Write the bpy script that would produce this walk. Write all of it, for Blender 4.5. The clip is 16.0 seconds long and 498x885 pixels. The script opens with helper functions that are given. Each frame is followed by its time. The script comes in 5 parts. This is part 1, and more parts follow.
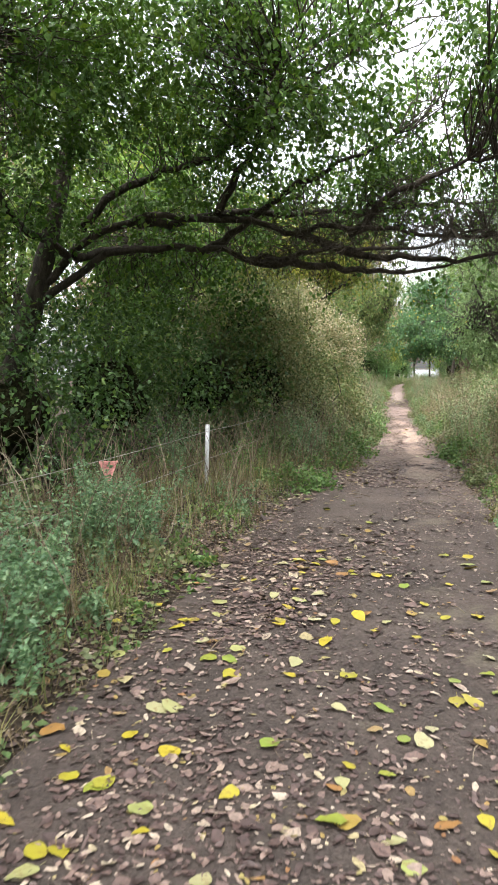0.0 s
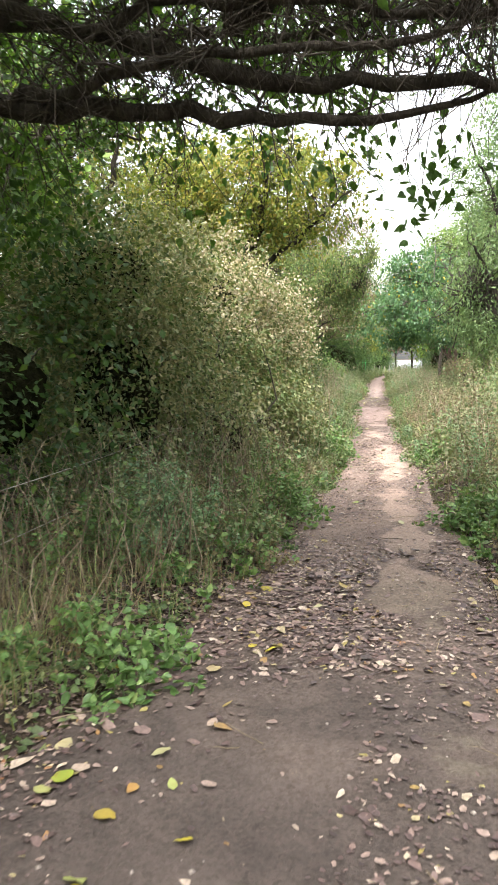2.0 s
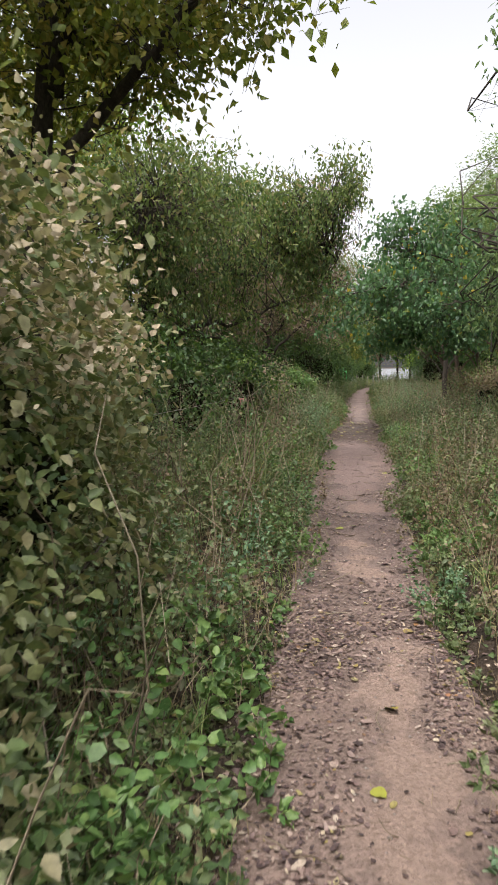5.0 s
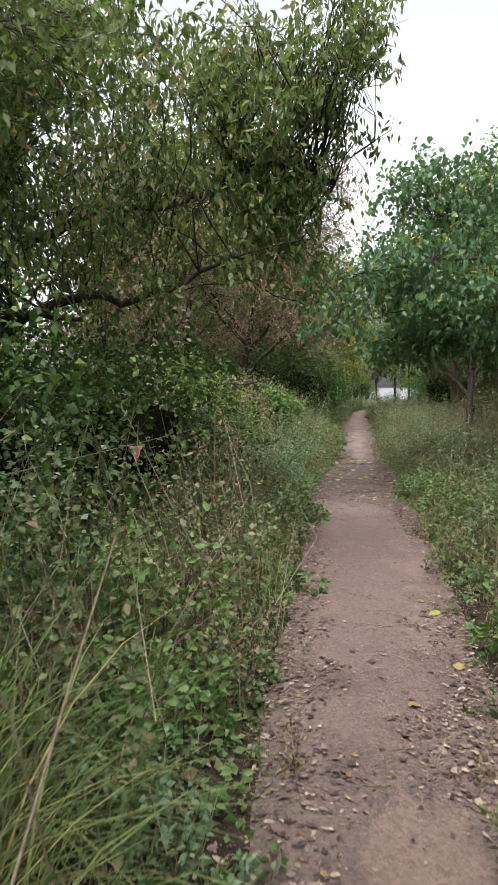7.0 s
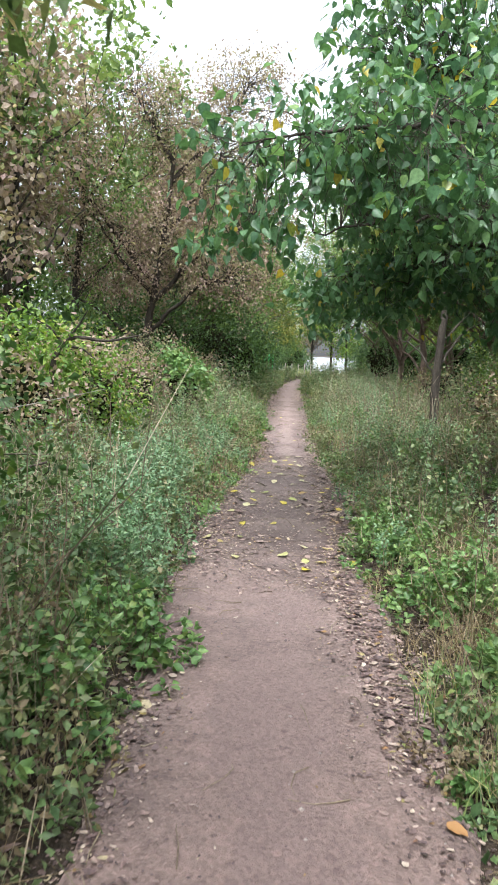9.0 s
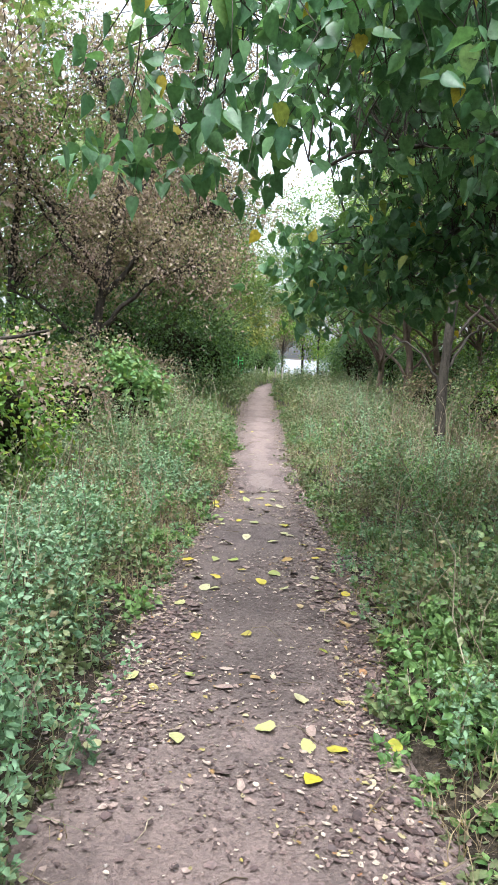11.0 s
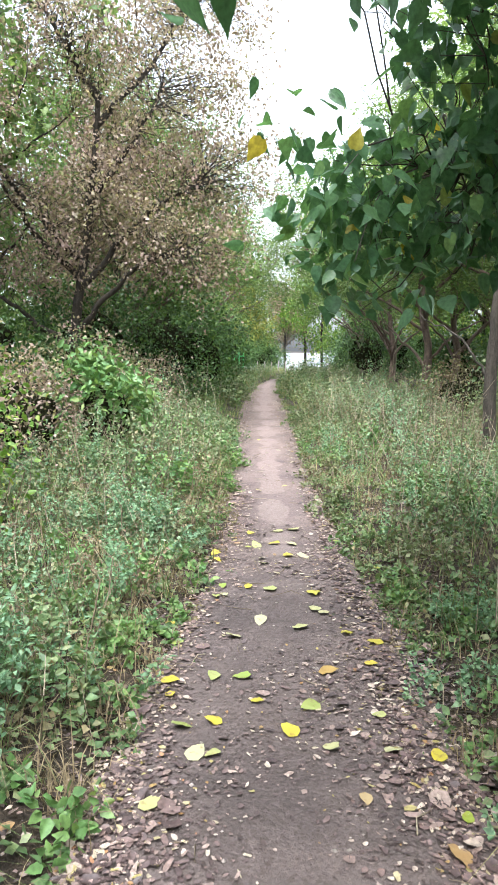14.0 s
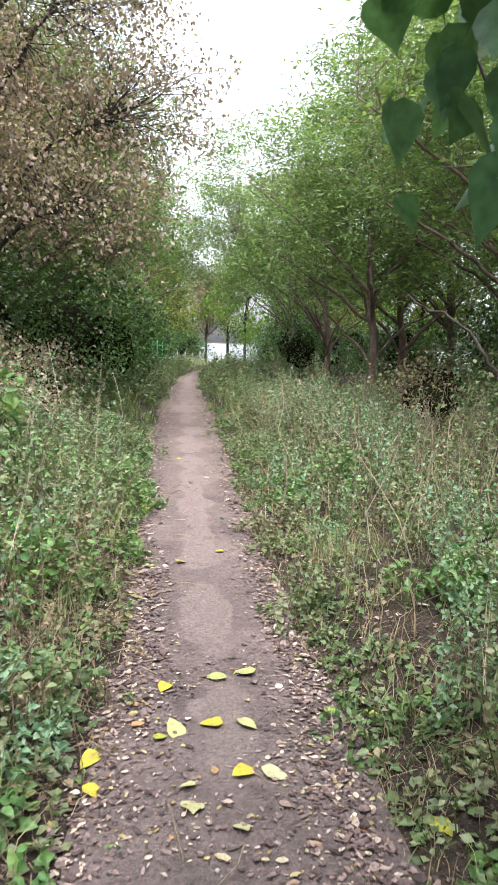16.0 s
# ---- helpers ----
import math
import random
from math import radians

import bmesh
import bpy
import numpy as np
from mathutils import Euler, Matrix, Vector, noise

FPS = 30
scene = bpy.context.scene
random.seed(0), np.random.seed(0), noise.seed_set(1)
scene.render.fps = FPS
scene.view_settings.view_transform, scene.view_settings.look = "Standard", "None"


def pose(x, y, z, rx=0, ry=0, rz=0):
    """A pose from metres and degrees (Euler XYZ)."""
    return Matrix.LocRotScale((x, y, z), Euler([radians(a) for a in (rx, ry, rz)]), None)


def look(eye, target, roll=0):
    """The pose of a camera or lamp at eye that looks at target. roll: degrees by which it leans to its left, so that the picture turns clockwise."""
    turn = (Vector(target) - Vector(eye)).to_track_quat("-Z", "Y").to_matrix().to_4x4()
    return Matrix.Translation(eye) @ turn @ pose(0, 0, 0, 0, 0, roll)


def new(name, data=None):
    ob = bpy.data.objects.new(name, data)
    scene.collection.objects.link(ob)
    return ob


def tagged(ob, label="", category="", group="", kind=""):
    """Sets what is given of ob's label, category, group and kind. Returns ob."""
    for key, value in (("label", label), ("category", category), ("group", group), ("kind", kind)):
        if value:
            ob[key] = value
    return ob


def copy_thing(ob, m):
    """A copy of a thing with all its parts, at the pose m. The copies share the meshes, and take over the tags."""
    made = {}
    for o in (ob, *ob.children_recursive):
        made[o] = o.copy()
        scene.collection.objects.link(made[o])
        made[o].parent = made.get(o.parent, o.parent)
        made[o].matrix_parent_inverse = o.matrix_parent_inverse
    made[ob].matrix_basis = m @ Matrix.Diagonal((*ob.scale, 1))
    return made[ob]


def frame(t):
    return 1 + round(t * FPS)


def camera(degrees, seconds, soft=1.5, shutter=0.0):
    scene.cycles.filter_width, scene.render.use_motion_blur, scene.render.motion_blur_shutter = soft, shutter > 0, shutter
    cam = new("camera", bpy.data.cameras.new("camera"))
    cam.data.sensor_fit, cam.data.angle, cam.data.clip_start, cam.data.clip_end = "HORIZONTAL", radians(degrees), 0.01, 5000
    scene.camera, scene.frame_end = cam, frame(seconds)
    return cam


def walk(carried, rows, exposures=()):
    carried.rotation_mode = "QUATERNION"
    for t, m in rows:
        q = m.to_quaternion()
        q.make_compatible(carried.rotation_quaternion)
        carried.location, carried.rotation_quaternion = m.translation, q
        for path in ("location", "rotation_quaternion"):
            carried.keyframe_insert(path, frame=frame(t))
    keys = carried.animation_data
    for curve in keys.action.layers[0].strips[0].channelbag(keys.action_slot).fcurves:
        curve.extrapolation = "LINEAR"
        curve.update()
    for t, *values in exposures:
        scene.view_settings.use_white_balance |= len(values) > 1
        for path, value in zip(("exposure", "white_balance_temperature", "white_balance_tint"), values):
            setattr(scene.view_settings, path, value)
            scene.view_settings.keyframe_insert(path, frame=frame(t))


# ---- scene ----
# ================= camera and walk =================
PATH = [
    (0.0, pose(0.000, 0.000, 1.500, 84.20, -0.00, 14.40)),
    (0.5, pose(-0.050, 1.430, 1.524, 85.00, 0.97, 15.01)),
    (1.0, pose(-0.184, 2.900, 1.513, 85.20, 1.56, 15.95)),
    (1.5, pose(-0.214, 4.385, 1.508, 84.60, 1.38, 15.16)),
    (2.0, pose(-0.186, 5.870, 1.495, 83.60, 0.57, 13.04)),
    (2.5, pose(-0.191, 7.355, 1.482, 83.01, -0.08, 11.59)),
    (3.0, pose(-0.260, 8.840, 1.511, 83.31, -0.14, 11.00)),
    (3.5, pose(-0.395, 10.320, 1.542, 83.71, 0.16, 11.07)),
    (4.0, pose(-0.532, 11.790, 1.535, 83.51, 0.52, 11.63)),
    (6.5, pose(-1.077, 18.860, 1.496, 85.60, 0.20, 11.70)),
    (7.0, pose(-1.251, 20.280, 1.491, 85.60, -0.10, 11.20)),
    (7.5, pose(-1.401, 21.658, 1.482, 85.20, -0.70, 10.00)),
    (8.0, pose(-1.457, 23.026, 1.478, 84.30, -1.50, 8.40)),
    (8.5, pose(-1.465, 24.311, 1.468, 83.40, -2.40, 7.10)),
    (9.0, pose(-1.430, 25.391, 1.464, 83.00, -2.70, 6.30)),
    (9.5, pose(-1.430, 26.418, 1.460, 83.20, -2.80, 5.50)),
    (10.0, pose(-1.531, 27.194, 1.464, 83.80, -2.80, 4.20)),
    (12.5, pose(-1.689, 28.831, 1.460, 82.30, -2.70, 3.90)),
    (13.0, pose(-1.692, 29.213, 1.460, 82.50, -1.70, 4.80)),
    (13.5, pose(-1.773, 29.672, 1.460, 83.00, -0.80, 4.50)),
    (14.0, pose(-1.824, 30.212, 1.455, 82.90, -0.40, 4.00)),
    (14.5, pose(-1.883, 30.859, 1.446, 82.40, -0.40, 3.30)),
    (15.0, pose(-1.927, 31.585, 1.442, 82.10, -0.90, 2.90)),
    (15.5, pose(-1.984, 32.370, 1.442, 82.50, -1.60, 1.40)),
    (16.0, pose(-2.030, 33.250, 1.442, 82.30, -2.10, -2.10)),
]
cam = camera(36.9, 16.0, soft=1.0, shutter=0.12)
walk(cam, PATH, exposures=[(0.0, 1.62, 6500, 8), (1.0, 1.70, 6550, 9), (1.5, 2.05, 6550, 10), (2.2, 1.80, 6650, 9), (3.0, 1.38, 6700, 10), (3.5, 1.0, 6800, 12), (4.0, 0.52, 6750, 13), (6.5, 0.76, 6600, 13), (7.0, 0.72, 6550, 12), (7.5, 1.10, 6400, 8), (8.0, 1.32, 6250, 8), (9.0, 1.42, 6100, 9), (10.0, 1.42, 5900, 8), (13.0, 1.80, 5900, 7), (15.5, 1.66, 6050, 10), (16.0, 1.45, 6100, 11)])

# ================= sky and sun =================
world = bpy.data.worlds.new("sky")
scene.world = world
world.use_nodes = True
wn, wl = world.node_tree.nodes, world.node_tree.links
sky = wn.new("ShaderNodeTexSky")
sky.sky_type = "NISHITA"
sky.sun_disc = False
sky.sun_elevation, sky.sun_rotation = radians(64), radians(186)
sky.air_density, sky.dust_density, sky.ozone_density = 1.0, 4.0, 1.0
grey = wn.new("ShaderNodeHueSaturation")
grey.inputs["Saturation"].default_value = 0.22
wl.new(sky.outputs[0], grey.inputs["Color"])
wl.new(grey.outputs[0], wn["Background"].inputs["Color"])
wn["Background"].inputs["Strength"].default_value = 0.22
sun_data = bpy.data.lights.new("sun", "SUN")
sun_data.energy, sun_data.angle, sun_data.color = 2.5, radians(50), (1.0, 0.97, 0.93)
sun = new("sun", sun_data)
az, el = radians(186), radians(64)
sun.matrix_world = look((0, 0, 0), (-math.sin(az) * math.cos(el), -math.cos(az) * math.cos(el), -math.sin(el)))

# ================= materials =================
def nodes_of(name):
    m = bpy.data.materials.new(name)
    m.use_nodes = True
    return m, m.node_tree.nodes, m.node_tree.links, m.node_tree.nodes["Principled BSDF"]


def ramp(n, stops):
    r = n.new("ShaderNodeValToRGB")
    e = r.color_ramp.elements
    while len(e) < len(stops):
        e.new(0.5)
    for el, (p, c) in zip(e, stops):
        el.position, el.color = p, (*c, 1)
    return r


def noise_node(n, l, scale, detail=4.0, rough=0.6, vector=None):
    t = n.new("ShaderNodeTexNoise")
    t.inputs["Scale"].default_value, t.inputs["Detail"].default_value, t.inputs["Roughness"].default_value = scale, detail, rough
    l.new(vector or n.new("ShaderNodeNewGeometry").outputs["Position"], t.inputs["Vector"])
    return t


def mix_node(n, l, fac, a, b, blend="MIX"):
    m = n.new("ShaderNodeMix")
    m.data_type, m.blend_type = "RGBA", blend
    for sock, v in ((m.inputs[0], fac), (m.inputs[6], a), (m.inputs[7], b)):
        if hasattr(v, "is_linked"):
            l.new(v, sock)
        else:
            sock.default_value = v if isinstance(v, (int, float)) else (*v, 1)
    return m.outputs[2]


def bump_node(n, l, height, strength, distance, bsdf):
    b = n.new("ShaderNodeBump")
    b.inputs["Strength"].default_value, b.inputs["Distance"].default_value = strength, distance
    l.new(height, b.inputs["Height"])
    l.new(b.outputs[0], bsdf.inputs["Normal"])


def leaf_material(name, stops, patch, patch_amount=0.5, through_light=0.35, rough=0.5, patch_scale=0.9):
    """Leaves: a colour for each leaf, drifting in patches, blotches on the blade, light passing through."""
    m, n, l, p = nodes_of(name)
    geo = n.new("ShaderNodeNewGeometry")
    base = ramp(n, stops)
    l.new(geo.outputs["Random Per Island"], base.inputs[0])
    big = noise_node(n, l, patch_scale, 3.0)
    amount = ramp(n, [(0.42, (0, 0, 0)), (0.68, (patch_amount,) * 3)])
    l.new(big.outputs[0], amount.inputs[0])
    c = mix_node(n, l, amount.outputs[0], base.outputs[0], patch)
    blot = noise_node(n, l, 45.0, 3.0)
    tone = ramp(n, [(0.3, (0.62, 0.62, 0.62)), (0.7, (1.15, 1.15, 1.15))])
    l.new(blot.outputs[0], tone.inputs[0])
    c = mix_node(n, l, 1.0, c, tone.outputs[0], "MULTIPLY")
    l.new(c, p.inputs["Base Color"])
    p.inputs["Roughness"].default_value = rough
    p.inputs["Specular IOR Level"].default_value = 0.35
    t = n.new("ShaderNodeBsdfTranslucent")
    warm = mix_node(n, l, 1.0, c, (1.18, 1.22, 0.70), "MULTIPLY")
    l.new(warm, t.inputs["Color"])
    mix = n.new("ShaderNodeMixShader")
    mix.inputs[0].default_value = through_light
    l.new(p.outputs[0], mix.inputs[1])
    l.new(t.outputs[0], mix.inputs[2])
    l.new(mix.outputs[0], n["Material Output"].inputs["Surface"])
    return m


def rough_material(name, dark, light, scale, rough=0.85, bump=0.5, distance=0.01, fine=60.0, metallic=0.0, stretch=(1, 1, 1), gloss=0.25):
    m, n, l, p = nodes_of(name)
    geo = n.new("ShaderNodeNewGeometry")
    mp = n.new("ShaderNodeMapping")
    mp.inputs["Scale"].default_value = stretch
    l.new(geo.outputs["Position"], mp.inputs["Vector"])
    a = noise_node(n, l, scale, 5.0, 0.65, mp.outputs[0])
    b = noise_node(n, l, fine, 3.0, 0.6, mp.outputs[0])
    r = ramp(n, [(0.32, dark), (0.68, light)])
    l.new(a.outputs[0], r.inputs[0])
    tone = ramp(n, [(0.3, (0.6, 0.6, 0.6)), (0.7, (1.2, 1.2, 1.2))])
    l.new(b.outputs[0], tone.inputs[0])
    l.new(mix_node(n, l, 1.0, r.outputs[0], tone.outputs[0], "MULTIPLY"), p.inputs["Base Color"])
    p.inputs["Roughness"].default_value, p.inputs["Metallic"].default_value = rough, metallic
    p.inputs["Specular IOR Level"].default_value = gloss
    bump_node(n, l, b.outputs[0], bump, distance, p)
    return m


def island_material(name, stops, rough=0.8, through_light=0.0, fine=70.0):
    m, n, l, p = nodes_of(name)
    geo = n.new("ShaderNodeNewGeometry")
    r = ramp(n, stops)
    l.new(geo.outputs["Random Per Island"], r.inputs[0])
    b = noise_node(n, l, fine, 3.0)
    tone = ramp(n, [(0.3, (0.6, 0.6, 0.6)), (0.7, (1.2, 1.2, 1.2))])
    l.new(b.outputs[0], tone.inputs[0])
    c = mix_node(n, l, 1.0, r.outputs[0], tone.outputs[0], "MULTIPLY")
    l.new(c, p.inputs["Base Color"])
    p.inputs["Roughness"].default_value = rough
    if through_light:
        t = n.new("ShaderNodeBsdfTranslucent")
        l.new(c, t.inputs["Color"])
        mix = n.new("ShaderNodeMixShader")
        mix.inputs[0].default_value = through_light
        l.new(p.outputs[0], mix.inputs[1])
        l.new(t.outputs[0], mix.inputs[2])
        l.new(mix.outputs[0], n["Material Output"].inputs["Surface"])
    return m


def object_leaf_material(name, stops):
    """Single fallen leaves: a colour for each object, with veins of browning."""
    m, n, l, p = nodes_of(name)
    info = n.new("ShaderNodeObjectInfo")
    r = ramp(n, stops)
    l.new(info.outputs["Random"], r.inputs[0])
    b = noise_node(n, l, 38.0, 4.0)
    spot = ramp(n, [(0.55, (0, 0, 0)), (0.72, (0.75, 0.75, 0.75))])
    l.new(b.outputs[0], spot.inputs[0])
    l.new(mix_node(n, l, spot.outputs[0], r.outputs[0], (0.16, 0.09, 0.03)), p.inputs["Base Color"])
    p.inputs["Roughness"].default_value = 0.5
    return m


def path_material():
    """Trodden earth: reddish dust, darker gravelly stretches, pale smooth patches and grit."""
    m, n, l, p = nodes_of("trodden_earth")
    geo = n.new("ShaderNodeNewGeometry")
    pos = geo.outputs["Position"]
    sep = n.new("ShaderNodeSeparateXYZ")
    l.new(pos, sep.inputs[0])
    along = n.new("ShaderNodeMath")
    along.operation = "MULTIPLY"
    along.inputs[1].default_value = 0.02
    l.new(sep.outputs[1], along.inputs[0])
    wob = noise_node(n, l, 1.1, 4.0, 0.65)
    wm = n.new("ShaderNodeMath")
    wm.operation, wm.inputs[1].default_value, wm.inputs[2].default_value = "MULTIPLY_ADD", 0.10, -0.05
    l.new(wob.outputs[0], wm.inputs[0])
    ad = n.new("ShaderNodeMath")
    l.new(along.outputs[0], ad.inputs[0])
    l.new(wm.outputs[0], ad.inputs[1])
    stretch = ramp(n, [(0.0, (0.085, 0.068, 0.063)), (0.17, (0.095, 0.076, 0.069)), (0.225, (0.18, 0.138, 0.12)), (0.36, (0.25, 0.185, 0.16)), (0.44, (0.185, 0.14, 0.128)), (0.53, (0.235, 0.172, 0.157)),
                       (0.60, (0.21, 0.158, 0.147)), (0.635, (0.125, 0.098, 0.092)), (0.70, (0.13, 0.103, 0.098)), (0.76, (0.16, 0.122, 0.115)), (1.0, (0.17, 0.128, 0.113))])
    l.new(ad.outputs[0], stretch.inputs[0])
    big = noise_node(n, l, 1.6, 5.0, 0.7)
    tone = ramp(n, [(0.28, (0.6, 0.6, 0.6)), (0.72, (1.28, 1.26, 1.22))])
    l.new(big.outputs[0], tone.inputs[0])
    c = mix_node(n, l, 1.0, stretch.outputs[0], tone.outputs[0], "MULTIPLY")
    # bare worn earth: pale tan, darker olive along the first stretch
    worn = n.new("ShaderNodeAttribute")
    worn.attribute_name = "worn"
    rag = noise_node(n, l, 7.0, 6.0, 0.7)
    ws = n.new("ShaderNodeMath")
    ws.operation, ws.inputs[1].default_value = "MULTIPLY_ADD", 0.55
    l.new(rag.outputs[0], ws.inputs[0])
    l.new(worn.outputs["Fac"], ws.inputs[2])
    mr = ramp(n, [(0.74, (0, 0, 0)), (0.81, (0.92, 0.92, 0.92))])
    l.new(ws.outputs[0], mr.inputs[0])
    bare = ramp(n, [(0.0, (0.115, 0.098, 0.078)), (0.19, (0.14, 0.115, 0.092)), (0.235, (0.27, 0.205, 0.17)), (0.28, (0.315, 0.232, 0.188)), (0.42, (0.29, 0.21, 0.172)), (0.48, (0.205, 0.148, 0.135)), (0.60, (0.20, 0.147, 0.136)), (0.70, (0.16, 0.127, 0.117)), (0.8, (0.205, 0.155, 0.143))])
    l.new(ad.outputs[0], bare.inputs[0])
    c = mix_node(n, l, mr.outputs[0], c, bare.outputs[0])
    # grit and small crumbs
    vor = n.new("ShaderNodeTexVoronoi")
    vor.inputs["Scale"].default_value = 75.0
    l.new(pos, vor.inputs["Vector"])
    gr = ramp(n, [(0.0, (0.72, 0.7, 0.68)), (0.5, (1.0, 1.0, 1.0)), (1.0, (1.25, 1.22, 1.2))])
    l.new(vor.outputs["Color"], gr.inputs[0])
    c = mix_node(n, l, 0.85, c, mix_node(n, l, 1.0, c, gr.outputs[0], "MULTIPLY"))
    speck = n.new("ShaderNodeTexVoronoi")
    speck.inputs["Scale"].default_value = 34.0
    l.new(pos, speck.inputs["Vector"])
    sr = ramp(n, [(0.0, (0.55, 0.52, 0.5)), (0.16, (1.0, 1.0, 1.0)), (0.93, (1.0, 1.0, 1.0)), (1.0, (1.7, 1.65, 1.6))])
    l.new(speck.outputs["Color"], sr.inputs[0])
    c = mix_node(n, l, 0.7, c, mix_node(n, l, 1.0, c, sr.outputs[0], "MULTIPLY"))
    l.new(c, p.inputs["Base Color"])
    p.inputs["Roughness"].default_value = 0.9
    p.inputs["Specular IOR Level"].default_value = 0.25
    fine = noise_node(n, l, 40.0, 6.0, 0.7)
    bump_node(n, l, fine.outputs[0], 1.0, 0.03, p)
    return m


GREEN_MID = [(0.0, (0.054, 0.116, 0.019)), (0.45, (0.093, 0.186, 0.029)), (0.8, (0.147, 0.248, 0.042)), (1.0, (0.295, 0.326, 0.053))]
# GREEN_MID darkened: canopy shade put into the old tree's leaf colour
GREEN_SHADED = [(0.0, (0.034, 0.078, 0.017)), (0.5, (0.062, 0.132, 0.025)), (0.85, (0.093, 0.186, 0.032)), (1.0, (0.186, 0.264, 0.037))]
OLIVE = [(0.0, (0.093, 0.132, 0.023)), (0.4, (0.171, 0.202, 0.037)), (0.75, (0.264, 0.264, 0.053)), (1.0, (0.403, 0.310, 0.084))]
M_CANOPY = leaf_material("canopy_leaf", GREEN_MID, (0.202, 0.310, 0.045), 0.5, 0.36)
M_OLDTREE = leaf_material("shaded_canopy_leaf", GREEN_SHADED, (0.15, 0.25, 0.042), 0.4, 0.32)
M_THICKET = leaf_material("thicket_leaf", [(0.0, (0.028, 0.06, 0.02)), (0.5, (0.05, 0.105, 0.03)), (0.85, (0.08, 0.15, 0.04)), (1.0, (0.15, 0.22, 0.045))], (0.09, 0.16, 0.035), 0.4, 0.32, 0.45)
M_VINE = leaf_material("vine_leaf", [(0.0, (0.05, 0.085, 0.03)), (0.35, (0.10, 0.15, 0.05)), (0.6, (0.17, 0.20, 0.08)), (0.8, (0.24, 0.235, 0.12)), (1.0, (0.30, 0.26, 0.16))], (0.25, 0.24, 0.13), 0.55)
M_SEED = leaf_material("seed_head", [(0.0, (0.30, 0.25, 0.17)), (0.5, (0.42, 0.37, 0.26)), (1.0, (0.52, 0.47, 0.36))], (0.36, 0.28, 0.19), 0.5, 0.3, 0.8)
M_OLIVE = leaf_material("olive_leaf", OLIVE, (0.155, 0.217, 0.037), 0.5, 0.4)
M_MULBERRY = leaf_material("broad_leaf", [(0.0, (0.05, 0.115, 0.058)), (0.5, (0.085, 0.175, 0.085)), (0.9, (0.14, 0.25, 0.11)), (0.978, (0.19, 0.29, 0.09)), (0.986, (0.55, 0.40, 0.04)), (1.0, (0.58, 0.42, 0.05))], (0.12, 0.225, 0.10), 0.45, 0.42, 0.3)
M_CREEPER = leaf_material("creeper_leaf", [(0.0, (0.055, 0.10, 0.04)), (0.45, (0.115, 0.18, 0.068)), (0.75, (0.19, 0.265, 0.09)), (0.9, (0.29, 0.29, 0.13)), (1.0, (0.37, 0.27, 0.18))], (0.20, 0.255, 0.075), 0.5, 0.5)
M_WILLOW = leaf_material("narrow_leaf", [(0.0, (0.10, 0.17, 0.075)), (0.5, (0.165, 0.255, 0.115)), (1.0, (0.27, 0.36, 0.165))], (0.20, 0.30, 0.13), 0.5, 0.42)
M_LOCUST = leaf_material("feathery_leaf", [(0.0, (0.085, 0.15, 0.058)), (0.5, (0.15, 0.235, 0.09)), (1.0, (0.26, 0.34, 0.125))], (0.215, 0.28, 0.09), 0.5, 0.45)
M_BROWN = leaf_material("withered_leaf", [(0.0, (0.20, 0.14, 0.12)), (0.5, (0.33, 0.235, 0.21)), (0.8, (0.43, 0.33, 0.295)), (1.0, (0.30, 0.30, 0.13))], (0.24, 0.25, 0.12), 0.45, 0.42, 0.8)
M_WEED = leaf_material("weed_leaf", [(0.0, (0.05, 0.095, 0.035)), (0.4, (0.095, 0.165, 0.06)), (0.75, (0.15, 0.22, 0.09)), (0.93, (0.24, 0.27, 0.13)), (1.0, (0.28, 0.20, 0.12))], (0.19, 0.175, 0.10), 0.7, 0.3, 0.45, 0.7)
M_NETTLE = leaf_material("broad_weed_leaf", [(0.0, (0.06, 0.13, 0.04)), (0.5, (0.11, 0.21, 0.065)), (0.85, (0.17, 0.27, 0.085)), (1.0, (0.22, 0.28, 0.09))], (0.15, 0.24, 0.08), 0.5, 0.3, 0.42, 0.9)
M_FERNY = leaf_material("ferny_leaf", [(0.0, (0.095, 0.175, 0.10)), (0.6, (0.165, 0.27, 0.155)), (1.0, (0.26, 0.36, 0.215))], (0.13, 0.24, 0.10), 0.5, 0.3, 0.5)
M_WITHER = leaf_material("withered_weed", [(0.0, (0.09, 0.06, 0.045)), (0.5, (0.19, 0.135, 0.09)), (0.85, (0.28, 0.22, 0.14)), (1.0, (0.20, 0.22, 0.08))], (0.15, 0.15, 0.06), 0.5, 0.25, 0.7, 1.1)
M_GRASS = leaf_material("grass_blade", [(0.0, (0.06, 0.115, 0.036)), (0.5, (0.12, 0.19, 0.06)), (0.8, (0.20, 0.25, 0.09)), (1.0, (0.40, 0.34, 0.16))], (0.22, 0.22, 0.085), 0.5, 0.3, 0.55)
M_STRAW = leaf_material("dry_grass", [(0.0, (0.09, 0.065, 0.04)), (0.5, (0.185, 0.14, 0.085)), (1.0, (0.31, 0.25, 0.155))], (0.20, 0.15, 0.08), 0.5, 0.2, 0.8)
M_STALK = island_material("dry_stalk", [(0.0, (0.08, 0.058, 0.036)), (0.5, (0.18, 0.135, 0.085)), (1.0, (0.32, 0.27, 0.19))])
